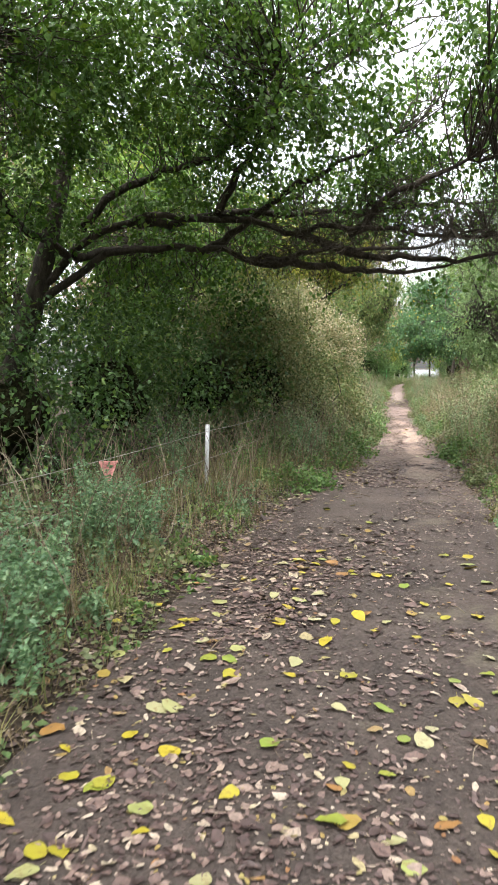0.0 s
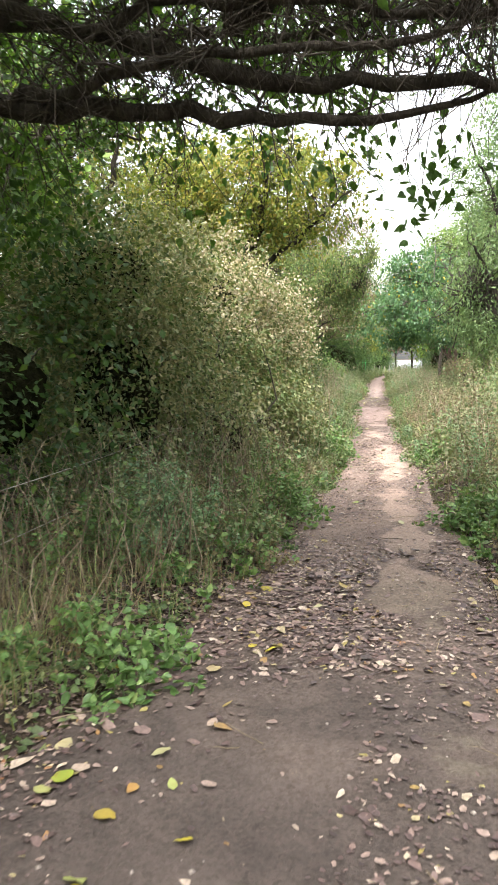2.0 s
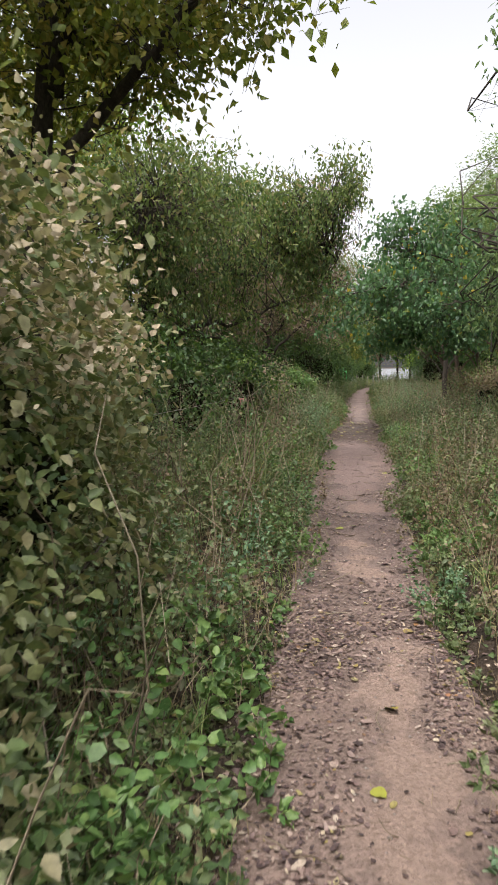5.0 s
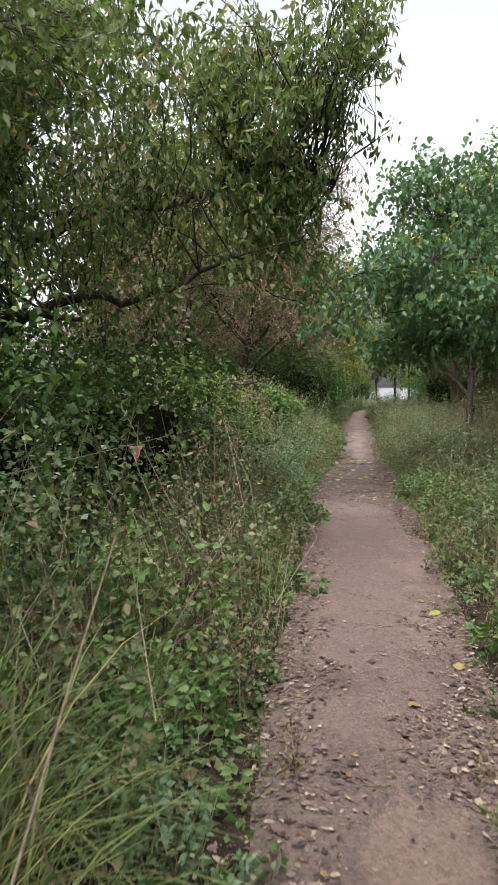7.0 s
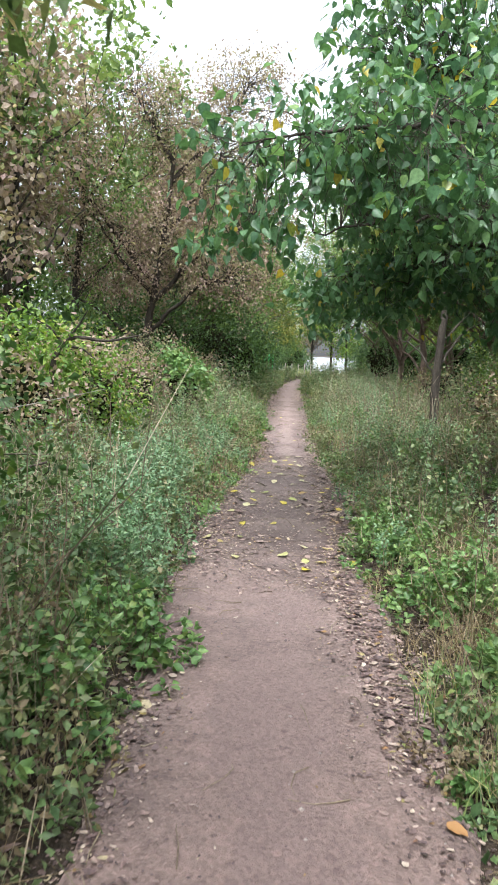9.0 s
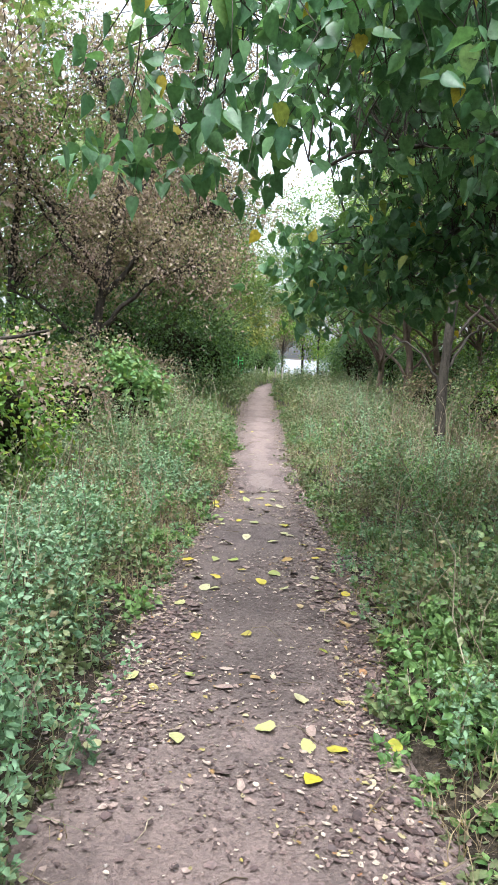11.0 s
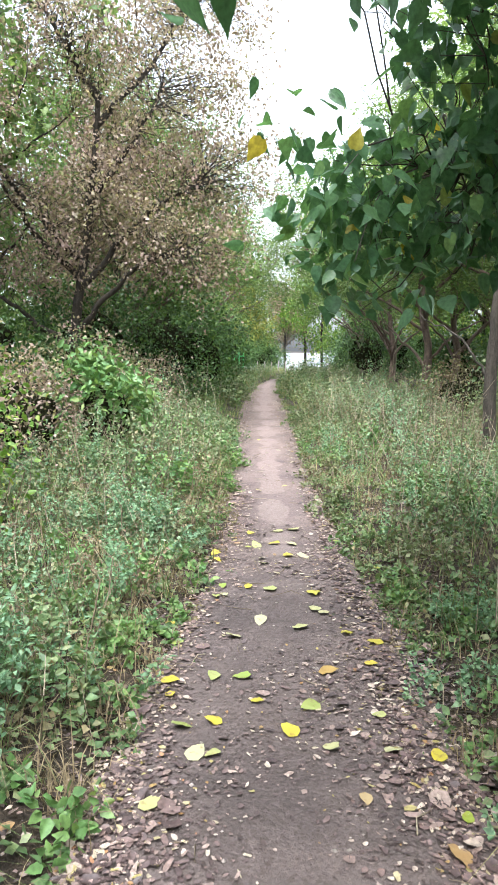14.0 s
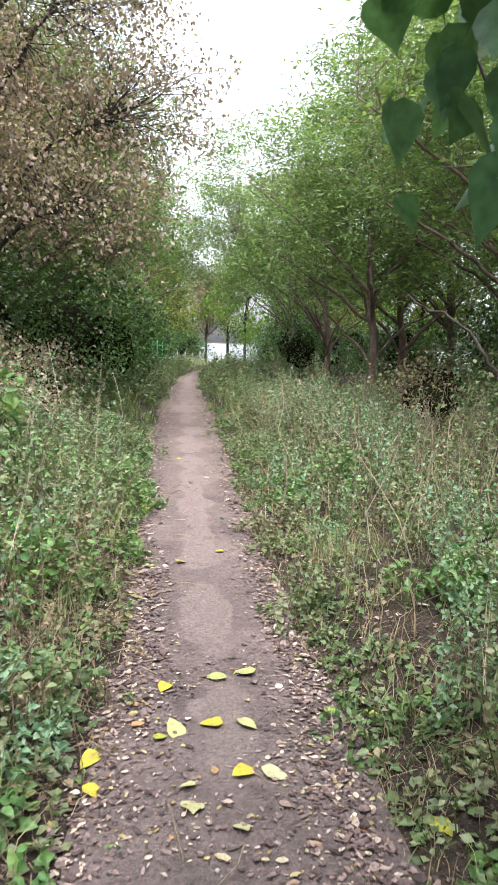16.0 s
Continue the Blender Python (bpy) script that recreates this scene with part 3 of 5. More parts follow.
def tree(name, rng, base, trunk, limbs, blobs, clumps, per, leaf, spread, leaf_mat, label, bark=None, trunk_r=(0.14, 0.06), limb_r=(0.07, 0.02), droop=0.6,
         wide=0.62, narrow=False, keep=None, category="tree", shell=0.5, group="", twig_r=0.010, light=False, broad=False, bare=(), level=0.0, single=None):
    """A trunk, limbs that leave it, twigs to each clump and a crown of single leaves."""
    bark = bark or M_BARK
    t = thing(name, base, label, category, group)
    g = Geo()
    tl = smooth_line(trunk, 6)
    tube(g, tl, trunk_r[0], trunk_r[1], 10, rng, 0.07)
    part("trunk", g, bark, t)
    samples = [tl[len(tl) // 2:]]
    for lb in limbs:
        g = Geo()
        ln = smooth_line(lb, 6)
        wave = np.cumsum(rng.normal(size=(len(ln), 3)), 0) * 0.028
        ln += wave - wave[0] - np.linspace(0, 1, len(ln))[:, None] * (wave[-1] - wave[0]) * 0.6
        ln[1:-1] += rng.normal(size=(len(ln) - 2, 3)) * 0.012
        tube(g, ln, limb_r[0], limb_r[1], 7, rng, 0.06)
        part("limb", g, bark, t)
        samples.append(ln[2:])
    S = np.concatenate(samples)
    C = blob_points(rng, blobs, clumps, shell)
    if keep is not None:
        C = C[keep(C)]
        if broad:
            C = C[(C[:, 1] < 33.4) | (C[:, 0] > -1.7)]
    # twigs from the nearest limb
    D = ((C[:, None, :] - S[None, :, :]) ** 2).sum(-1)
    D += rng.uniform(0, 4.0 if light else 1.3, D.shape)
    start = S[D.argmin(1)]
    g = Geo()
    L = np.linalg.norm(C - start, axis=1)
    line = twig_lines(g, rng, start, C, (0.5 if light else 1.0) * twig_r * (0.6 + 0.4 * L), 0.003, 0.08, 2 if light else 5)
    k = rng.integers(2, 5, len(C) * 3)
    a = line[np.repeat(np.arange(len(C)), 3), k if not light else 2]
    tips = C[np.repeat(np.arange(len(C)), 3)] + rng.normal(size=(len(C) * 3, 3)) * spread * [1.1, 1.1, 1.1 * (1 - 0.7 * level)]
    if not light:
        some = np.arange(len(tips)) % 3 < 2
        if broad:
            some &= (tips[:, 1] < 33.2) | (tips[:, 0] > -1.6)
        twig_lines(g, rng, a[some], tips[some], 0.004, 0.0012, 0.05, 2)
    if bare:
        E2 = blob_points(rng, bare, 420, 0.1)
        D2 = ((E2[:, None, :] - S[None, :, :]) ** 2).sum(-1) + rng.uniform(0, 0.4, (len(E2), len(S)))
        ln = twig_lines(g, rng, S[D2.argmin(1)], E2, 0.009, 0.003, 0.12, 5)
        a2 = ln[np.repeat(np.arange(len(E2)), 3), rng.integers(1, 5, len(E2) * 3)]
        twig_lines(g, rng, a2, a2 + rng.normal(size=a2.shape) * [0.3, 0.2, 0.22] - [0, 0, 0.12], 0.004, 0.0015, 0.05, 3)
    part("twigwork", g, M_TWIG if bark is M_BARK else bark, t, "thin crooked bare twigs")
    # leaves gather along the twigs of a clump
    n = len(C) * per
    own = np.repeat(np.arange(len(C)), per)
    tip = tips.reshape(-1, 3, 3)[own, rng.integers(0, 3, n)]
    f = rng.uniform(0.1, 1.05, n)[:, None]
    P = C[own] * (1 - f) + tip * f + rng.normal(size=(n, 3)) * spread * [0.38, 0.38, 0.38 * (1 - 0.6 * level)]
    if keep is not None:
        P = P[keep(P)]
    if single is not None:
        one = single(P)
        one &= np.cumsum(one) <= 280
        leaf_parts(rng, P[one], leaf, t, leaf_mat, droop, wide)
        P = P[~one]
    g = Geo()
    leaves(g, rng, P, leaf, droop=droop, wide=wide, narrow=narrow, broad=broad, flat=level)
    part("crown", g, leaf_mat, t)
    return t


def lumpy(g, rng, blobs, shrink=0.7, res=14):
    """Inner shade of a thicket as solid shapes: uneven near-black lumps inside its leaves."""
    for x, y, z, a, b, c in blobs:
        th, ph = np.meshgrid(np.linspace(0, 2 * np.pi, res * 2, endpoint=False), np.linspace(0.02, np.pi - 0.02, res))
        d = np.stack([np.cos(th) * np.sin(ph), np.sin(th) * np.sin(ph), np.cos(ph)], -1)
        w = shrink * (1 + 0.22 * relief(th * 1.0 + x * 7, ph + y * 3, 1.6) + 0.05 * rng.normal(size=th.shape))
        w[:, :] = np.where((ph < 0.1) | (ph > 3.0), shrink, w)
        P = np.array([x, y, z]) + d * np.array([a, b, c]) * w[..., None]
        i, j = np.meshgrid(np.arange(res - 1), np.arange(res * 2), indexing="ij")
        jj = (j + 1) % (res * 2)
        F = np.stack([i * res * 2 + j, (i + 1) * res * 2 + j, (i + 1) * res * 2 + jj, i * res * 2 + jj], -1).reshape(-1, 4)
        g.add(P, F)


def shrub(name, rng, base, blobs, n, leaf, leaf_mat, label, stems=8, wide=0.62, narrow=False, shade_core=0.48, category="shrub", droop=0.5, second=None, group="", keep=None, shell=0.72, clump=0.16, per=14, bumpy=0.14, res=11, gap=-0.62):
    """A dense bush: stems, near-black lumps for its inner shade, and leaves in clumps over its uneven skin."""
    t = thing(name, base, label, category, group)
    B = np.array(blobs)
    g = Geo()
    k = rng.integers(0, len(B), stems * len(B))
    tips = B[k, :3] + unit(rng.normal(size=(len(k), 3))) * B[k, 3:] * rng.uniform(0.5, 1.05, len(k))[:, None]
    roots = np.stack([B[k, 0] * 0.6 + base[0] * 0.4, B[k, 1] * 0.8 + base[1] * 0.2, np.zeros(len(k))], 1) + rng.normal(size=(len(k), 3)) * [0.25, 0.25, 0]
    roots[:, 2] = ground_z(roots[:, 0], roots[:, 1]) - 0.02
    twig_lines(g, rng, roots, tips, rng.uniform(0.008, 0.022, len(k)), 0.003, 0.12, 6, 4)
    tagged(part("stem_tangle", g, M_TWIG, t), kind="stuff")
    if shade_core:
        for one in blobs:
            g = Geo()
            lumpy(g, rng, [one], shade_core, res)
            part("shade_core", g, M_SHADE, t, "near-black lump standing for the shade inside the bush")
    nc = int(n * 1.25) // per
    C = blob_points(rng, blobs, nc, shell)
    C += bumpy * np.stack([relief(C[:, 1], C[:, 2], 1.5), relief(C[:, 0], C[:, 2], 1.5), relief(C[:, 0], C[:, 1], 1.5)], 1)
    hollow = relief(C[:, 0] + 0.8 * C[:, 2], C[:, 1] + 1.3 * C[:, 2], 1.7) + 0.6 * relief(C[:, 0] - C[:, 2], C[:, 1] + 2 * C[:, 2], 4.1)
    C = C[hollow > gap]
    nc = len(C)
    own = np.repeat(np.arange(nc), per)
    mid = B[:, :3].mean(0)
    P = C[own] + rng.normal(size=(len(own), 3)) * clump
    out = unit(P - mid) * 0.7
    ok = P[:, 2] > ground_z(P[:, 0], P[:, 1]) + 0.02
    if keep is not None:
        ok &= keep(P)
    P, out, own = P[ok], out[ok], own[ok]
    if second is None:
        g = Geo()
        leaves(g, rng, P, leaf, out, droop, wide, narrow=narrow)
        part("crown", g, leaf_mat, t)
    else:
        mat2, chosen, name2, lab2, size2 = second
        sel = chosen(C[own], rng)
        g = Geo()
        leaves(g, rng, P[~sel], leaf, out[~sel], droop, wide, narrow=narrow)
        part("crown", g, leaf_mat, t)
        g = Geo()
        leaves(g, rng, P[sel], size2, out[sel], 0.1, 0.75)
        part(name2, g, mat2, t, lab2)
    return t


def build_left_side():
    # spreading tree that leans over the path
    rng = np.random.default_rng(11)
    b = (-6.0, 9.4, 0.05)
    old = tree("tree", rng, b, [(-6.0, 9.4, -0.1), (-5.95, 9.45, 1.2), (-5.6, 9.6, 2.4), (-5.3, 9.7, 3.6), (-5.0, 9.9, 5.2)],
         [[(-5.6, 9.6, 2.3), (-4.6, 9.8, 2.95), (-3.2, 9.9, 3.05), (-2.3, 9.8, 2.9), (-1.4, 9.7, 2.85), (-0.5, 9.7, 2.8), (0.4, 9.8, 3.05)],
          [(-5.5, 9.6, 2.6), (-4.3, 9.6, 3.4), (-2.9, 9.7, 3.5), (-1.8, 9.8, 3.25), (-0.7, 9.8, 3.2), (0.6, 9.9, 3.15), (1.8, 10.1, 3.2)],
          [(-3.2, 9.9, 3.05), (-2.2, 9.9, 3.6), (-1.2, 9.8, 4.1), (-0.4, 9.6, 4.4)],
          [(-2.5, 9.8, 2.92), (-1.6, 9.8, 2.76), (-0.7, 9.8, 2.68), (0.3, 9.9, 2.78)],
          [(-1.9, 9.8, 3.25), (-0.9, 9.8, 3.05), (0.1, 9.8, 2.92), (1.0, 9.9, 3.0)],
          [(-1.2, 9.8, 3.2), (-0.4, 9.5, 3.7), (0.5, 9.3, 3.9)],
          [(-4.9, 9.7, 3.4), (-4.0, 9.8, 4.1), (-3.0, 9.7, 4.3), (-2.3, 9.5, 4.9), (-1.2, 9.4, 5.2)],
          [(-2.9, 9.7, 3.5), (-2.5, 9.6, 4.1), (-2.1, 9.3, 4.5), (-1.9, 9.0, 5.0)],
          [(-5.0, 9.5, 3.0), (-5.4, 8.6, 3.8), (-5.2, 7.6, 4.5), (-4.6, 6.8, 4.9)],
          [(-4.0, 9.6, 3.4), (-3.0, 10.4, 3.7), (-1.6, 11.0, 3.8), (0.0, 11.4, 3.9), (1.5, 11.5, 3.8)],
          [(-5.0, 9.7, 3.0), (-4.4, 11.0, 3.4), (-3.6, 12.0, 3.5), (-2.8, 12.8, 3.6)],
          # two limbs reaching back out of view, added to carry the shading crown
          [(-4.6, 6.8, 4.9), (-3.8, 4.0, 5.5), (-2.6, 1.4, 5.8), (-1.2, -1.0, 6.0)],
          [(-3.8, 4.0, 5.5), (-1.6, 3.4, 6.0), (0.8, 2.6, 6.2), (2.4, 1.8, 6.3)]],
         [(-4.4, 9.8, 4.4, 2.2, 1.8, 1.3), (-1.8, 10.2, 4.2, 2.2, 1.5, 0.95), (0.9, 10.8, 4.1, 1.9, 1.3, 0.95), (-4.0, 11.3, 2.9, 1.5, 1.0, 0.9), (-0.6, 9.6, 5.2, 2.8, 1.6, 1.0), (1.6, 9.2, 4.6, 1.8, 1.4, 0.9), (-2.6, 8.6, 4.9, 2.2, 1.3, 0.9), (-5.6, 12.5, 3.4, 1.6, 1.4, 1.6),
          # crown at y below 6.5 is mostly unseen, added to shade the start
          (-3.8, 8.8, 5.2, 2.0, 1.4, 0.9), (2.2, 10.2, 4.4, 1.3, 1.1, 0.9), (-4.2, 5.6, 5.6, 2.4, 2.0, 0.8), (-0.6, 6.4, 6.2, 2.6, 1.8, 0.7), (-5.6, 8.0, 3.6, 1.3, 1.6, 1.3), (1.6, 3.4, 6.4, 2.8, 2.4, 0.7), (-3.0, 2.4, 6.2, 3.0, 2.4, 0.7),
          (-2.4, -0.8, 5.8, 2.8, 2.2, 0.8), (0.6, -1.2, 6.1, 2.8, 2.2, 0.8), (-4.8, 2.6, 5.2, 1.8, 2.6, 0.9), (-5.0, 7.0, 4.4, 1.6, 1.4, 1.1), (-3.6, 7.6, 5.4, 1.8, 1.4, 0.8),
          (-3.7, 11.9, 3.8, 1.5, 1.0, 0.75), (-2.2, 12.2, 3.9, 1.4, 0.9, 0.7), (-0.9, 11.9, 4.2, 1.2, 0.8, 0.6)],
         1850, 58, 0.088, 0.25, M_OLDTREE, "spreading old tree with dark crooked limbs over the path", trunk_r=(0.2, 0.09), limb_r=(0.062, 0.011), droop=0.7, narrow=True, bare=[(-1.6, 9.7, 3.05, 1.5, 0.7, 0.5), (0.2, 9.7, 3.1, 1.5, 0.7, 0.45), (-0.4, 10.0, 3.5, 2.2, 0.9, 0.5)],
         keep=lambda p: (p[:, 2] > 2.75) | (p[:, 0] < -2.4))
    C = blob_points(rng, [(-0.35, 11.2, 2.85, 0.9, 0.4, 0.45), (-1.35, 11.3, 2.6, 0.8, 0.35, 0.35), (0.8, 11.3, 2.9, 0.7, 0.4, 0.4)], 60, 0.2)
    g = Geo()
    top = C + rng.normal(size=C.shape) * [0.3, 0.2, 0.1] + [0, 0, 0.9]
    twig_lines(g, rng, top, C, 0.006, 0.002, 0.0, 4)
    part("hanging_twig", g, M_TWIG, old)
    P = np.repeat(C, 9, 0) + rng.normal(size=(540, 3)) * [0.1, 0.1, 0.16]
    leaf_parts(rng, P[P[:, 2] > 2.25][:280], 0.085, old, M_OLDTREE)
    # shaded thicket behind the fence
    rng = np.random.default_rng(12)
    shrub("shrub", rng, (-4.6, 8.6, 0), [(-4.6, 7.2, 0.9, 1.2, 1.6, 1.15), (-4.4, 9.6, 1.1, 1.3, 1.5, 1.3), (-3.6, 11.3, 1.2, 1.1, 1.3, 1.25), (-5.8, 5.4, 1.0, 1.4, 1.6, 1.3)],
          24000, 0.075, M_THICKET, "dark shaded thicket of small-leaved shrubs behind a wire fence", 14, clump=0.22, narrow=True, shade_core=0.36)
    rng = np.random.default_rng(13)
    shrub("shrub", rng, (-3.0, 12.6, 0), [(-3.0, 12.5, 1.1, 0.8, 0.9, 1.1), (-3.3, 12.9, 2.2, 0.9, 0.9, 0.8)], 26000, 0.055, M_VINE, "leafy shrub overgrown with vines beside the mound", 8, bumpy=0.25, wide=0.55)
    # mound smothered by climbing vines
    rng = np.random.default_rng(14)
    shrub("vine_mound", rng, (-3.3, 15.6, 0), [(-3.1, 14.7, 1.2, 1.15, 1.2, 1.45), (-3.2, 16.3, 1.3, 1.45, 1.5, 1.75), (-3.0, 15.4, 2.3, 1.15, 1.3, 0.75), (-4.2, 14.8, 1.7, 1.3, 1.3, 1.5), (-3.2, 18.2, 1.2, 1.3, 1.4, 1.5), (-2.5, 14.3, 0.6, 0.8, 0.9, 0.7), (-2.5, 17.4, 1.0, 0.8, 1.5, 1.1), (-2.3, 15.6, 0.7, 0.7, 1.2, 0.8)],
          118000, 0.054, M_VINE, "mound of shrubs smothered in climbing vines with pale seed heads", 14, second=(M_SEED, lambda c, r: (c[:, 2] > 1.5 + 0.3 * relief(c[:, 1], c[:, 2], 1.2)) & (r.uniform(size=len(c)) < 0.5), "seed_head", "pale brownish fluffy seed heads", 0.042),
          category="vine", narrow=False, wide=0.66, shade_core=0.38, shell=0.74, clump=0.10, per=18, bumpy=0.45, gap=-0.30)
    # tree behind the mound
    rng = np.random.default_rng(15)
    tree("tree", rng, (-3.9, 20.4, 0), [(-3.9, 20.4, -0.1), (-3.8, 20.4, 1.6), (-3.6, 20.3, 3.0), (-3.4, 20.2, 4.6)],
         [[(-3.6, 20.3, 2.8), (-3.0, 20.1, 3.3), (-2.2, 19.8, 3.7), (-1.4, 19.6, 4.4)], [(-3.6, 20.3, 3.0), (-4.4, 20.0, 4.0), (-4.9, 19.6, 4.9)], [(-3.4, 20.2, 3.6), (-3.0, 19.6, 4.6), (-2.8, 19.2, 5.3)]],
         [(-3.5, 20.2, 4.6, 1.5, 1.3, 1.2), (-2.5, 19.8, 4.5, 1.2, 1.1, 0.95), (-4.8, 19.8, 4.4, 1.1, 1.1, 1.0)], 420, 50, 0.085, 0.24, M_OLIVE, "young tree with yellowing olive leaves behind the vine mound", narrow=True, droop=0.8)
    rng = np.random.default_rng(16)
    tree("tree", rng, (-6.0, 17.5, 0), [(-6.0, 17.5, -0.1), (-6.0, 17.4, 2.4), (-5.8, 17.3, 4.4), (-5.7, 17.2, 5.8)], [[(-5.9, 17.4, 3.0), (-5.0, 17.0, 4.2), (-4.6, 16.8, 5.2)], [(-5.9, 17.4, 3.4), (-6.9, 17.2, 4.6), (-7.4, 17.0, 5.4)]],
         [(-5.8, 17.2, 5.0, 1.5, 1.2, 1.2), (-7.2, 17.2, 4.6, 1.3, 1.2, 1.2)], 190, 40, 0.07, 0.25, M_OLIVE, "thin half-bare tree with brownish leaves", droop=0.7)
    # large tree draped with hanging creepers
    rng = np.random.default_rng(17)
    b = (-5.0, 26.0, 0)
    tree("tree", rng, b, [(-5.0, 26.0, -0.1), (-4.9, 25.9, 1.2), (-4.7, 25.9, 2.4), (-4.4, 26.0, 3.4)],
         [[(-4.8, 25.9, 1.6), (-4.0, 25.9, 2.1), (-3.2, 26.1, 2.25), (-2.5, 26.3, 2.6)], [(-4.7, 25.9, 2.2), (-4.0, 26.3, 2.9), (-3.2, 26.6, 3.1), (-2.4, 26.8, 3.4), (-1.8, 26.9, 3.3)], [(-4.6, 25.9, 2.8), (-4.4, 24.9, 3.4), (-3.9, 24.0, 3.7)], [(-4.7, 25.9, 1.4), (-4.1, 25.2, 1.8), (-3.3, 24.9, 1.9)]],
         [(-3.4, 26.2, 3.7, 1.6, 1.3, 0.95), (-2.4, 26.8, 3.6, 0.85, 0.9, 0.95), (-4.0, 24.4, 3.7, 1.3, 1.2, 0.9), (-5.2, 25.4, 3.4, 1.4, 1.6, 1.3), (-3.3, 26.4, 2.6, 1.2, 0.9, 0.6), (-4.3, 24.6, 2.4, 1.0, 1.0, 0.7), (-2.2, 26.6, 2.7, 0.5, 0.6, 0.6), (-1.9, 26.4, 4.2, 0.6, 0.7, 0.5)],
         760, 50, 0.082, 0.18, M_CREEPER, "tree draped with hanging creepers and drying leaves", droop=1.5, wide=0.42, narrow=True, shell=0.35, trunk_r=(0.15, 0.08), limb_r=(0.05, 0.015), keep=lambda p: p[:, 0] < -1.25 - 0.25 * (p[:, 2] < 3))
    rng = np.random.default_rng(18)
    shrub("shrub", rng, (-5.2, 24.2, 0), [(-5.4, 22.6, 1.0, 1.3, 1.6, 1.3), (-5.2, 24.8, 1.0, 1.1, 1.4, 1.2), (-5.4, 27.4, 1.0, 1.3, 1.5, 1.3), (-4.9, 20.6, 0.9, 1.1, 1.2, 1.1), (-4.1, 27.0, 0.9, 0.9, 1.6, 1.0), (-4.0, 23.4, 0.9, 0.8, 1.6, 1.0), (-3.3, 26.4, 1.0, 0.55, 1.5, 0.9), (-3.5, 24.0, 1.0, 0.6, 1.4, 1.0), (-3.6, 29.0, 0.8, 0.7, 1.2, 0.8)], 38000, 0.068, M_THICKET, "shaded dark green thicket under the creeper-draped tree", 16, clump=0.22, narrow=True, shade_core=0.34)
    # bushes further on
    rng = np.random.default_rng(19)
    shrub("bush", rng, (-5.2, 34.0, 0), [(-5.3, 34.0, 0.75, 1.0, 1.1, 0.85), (-4.7, 35.2, 0.7, 0.8, 0.8, 0.75)], 9000, 0.075, M_CANOPY, "green bush with some withered brown sprays", 10,
          second=(M_BROWN, lambda c, r: (relief(c[:, 0], c[:, 1] + c[:, 2], 1.4) > 0.15), "withered_sprays", "withered brown leaf sprays", 0.07))
    rng = np.random.default_rng(201)
    stub = thing("dead_branch", (-4.9, 34.2, 0), "bare dead branch sticking out of the weeds", "branch")
    g = Geo()
    tube(g, smooth_line([(-4.95, 34.25, -0.05), (-4.8, 34.1, 0.8), (-4.72, 34.1, 1.3), (-4.5, 34.1, 1.52), (-4.1, 34.1, 1.5), (-3.7, 34.05, 1.58)], 5), 0.045, 0.010, 7, rng, 0.08)
    part("stem", g, M_BARK, stub)
    for tip in ((-4.3, 34.0, 1.85), (-5.0, 34.0, 1.75), (-4.2, 34.0, 1.28)):
        g = Geo()
        tube(g, smooth_line([(-4.62, 34.1, 1.42), ((tip[0] - 4.55) / 2, 34.05, (tip[2] + 1.5) / 2), tip], 4), 0.02, 0.005, 5, rng, 0.08)
        part("side_twig", g, M_BARK, stub)
    rng = np.random.default_rng(20)
    tree("tree", rng, (-6.5, 45.1, 0), [(-6.5, 45.1, -0.1), (-6.4, 45, 1.4), (-6.2, 44.9, 2.6), (-5.9, 44.8, 4.4), (-5.7, 44.7, 6.2)],
         [[(-5.7, 44.7, 6.1), (-6.2, 44.8, 7.0), (-6.8, 44.9, 7.9)], [(-5.8, 44.75, 5.6), (-4.8, 45.0, 6.8), (-4.0, 45.2, 8.2)], [(-6.2, 44.9, 3.2), (-7.4, 43.8, 4.8), (-8.2, 43.2, 6.2)], [(-6.3, 45, 1.8), (-5.5, 44.6, 2.5), (-4.8, 44.3, 3.0), (-4.1, 44.1, 3.3)], [(-6.2, 44.9, 2.6), (-5.3, 44.8, 3.6), (-4.5, 44.8, 4.2), (-3.8, 44.8, 4.6)], [(-6.2, 44.9, 2.8), (-7.1, 44.6, 3.9), (-7.7, 44.4, 4.8)], [(-5.9, 44.8, 4.2), (-5.1, 44.7, 5.4), (-4.5, 44.6, 6.2)], [(-6.4, 45, 1.5), (-7.3, 44.5, 2.2), (-8.1, 44.2, 2.6)]],
         [(-5.3, 44.7, 4.2, 1.9, 1.5, 1.3), (-3.9, 44.4, 3.4, 1.5, 1.2, 0.95), (-7.2, 44.5, 3.8, 1.6, 1.4, 1.4), (-4.5, 44.8, 6.2, 2.2, 1.6, 1.3), (-6.5, 44.8, 7.4, 2.2, 1.5, 1.2), (-3.3, 45, 4.9, 1.3, 1.2, 0.9), (-3.9, 45.2, 8.0, 1.6, 1.3, 0.9), (-8.1, 43.2, 5.6, 1.5, 1.4, 1.6)],
        1000, 36, 0.078, 0.27, M_BROWN, "tree with withered pinkish-brown leaves and bare crooked branches", narrow=True, trunk_r=(0.13, 0.05), droop=0.7, shell=0.3)
    rng = np.random.default_rng(21)
    shrub("bush", rng, (-5.3, 48.9, 0), [(-5.3, 48.7, 1.4, 1.5, 1.6, 1.6), (-4.7, 51, 1.2, 1.2, 1.4, 1.4), (-6.7, 47.6, 1.5, 1.6, 1.5, 1.6)], 14000, 0.09, M_THICKET, "dark glossy green bush beside the path", 10, narrow=True, clump=0.2)
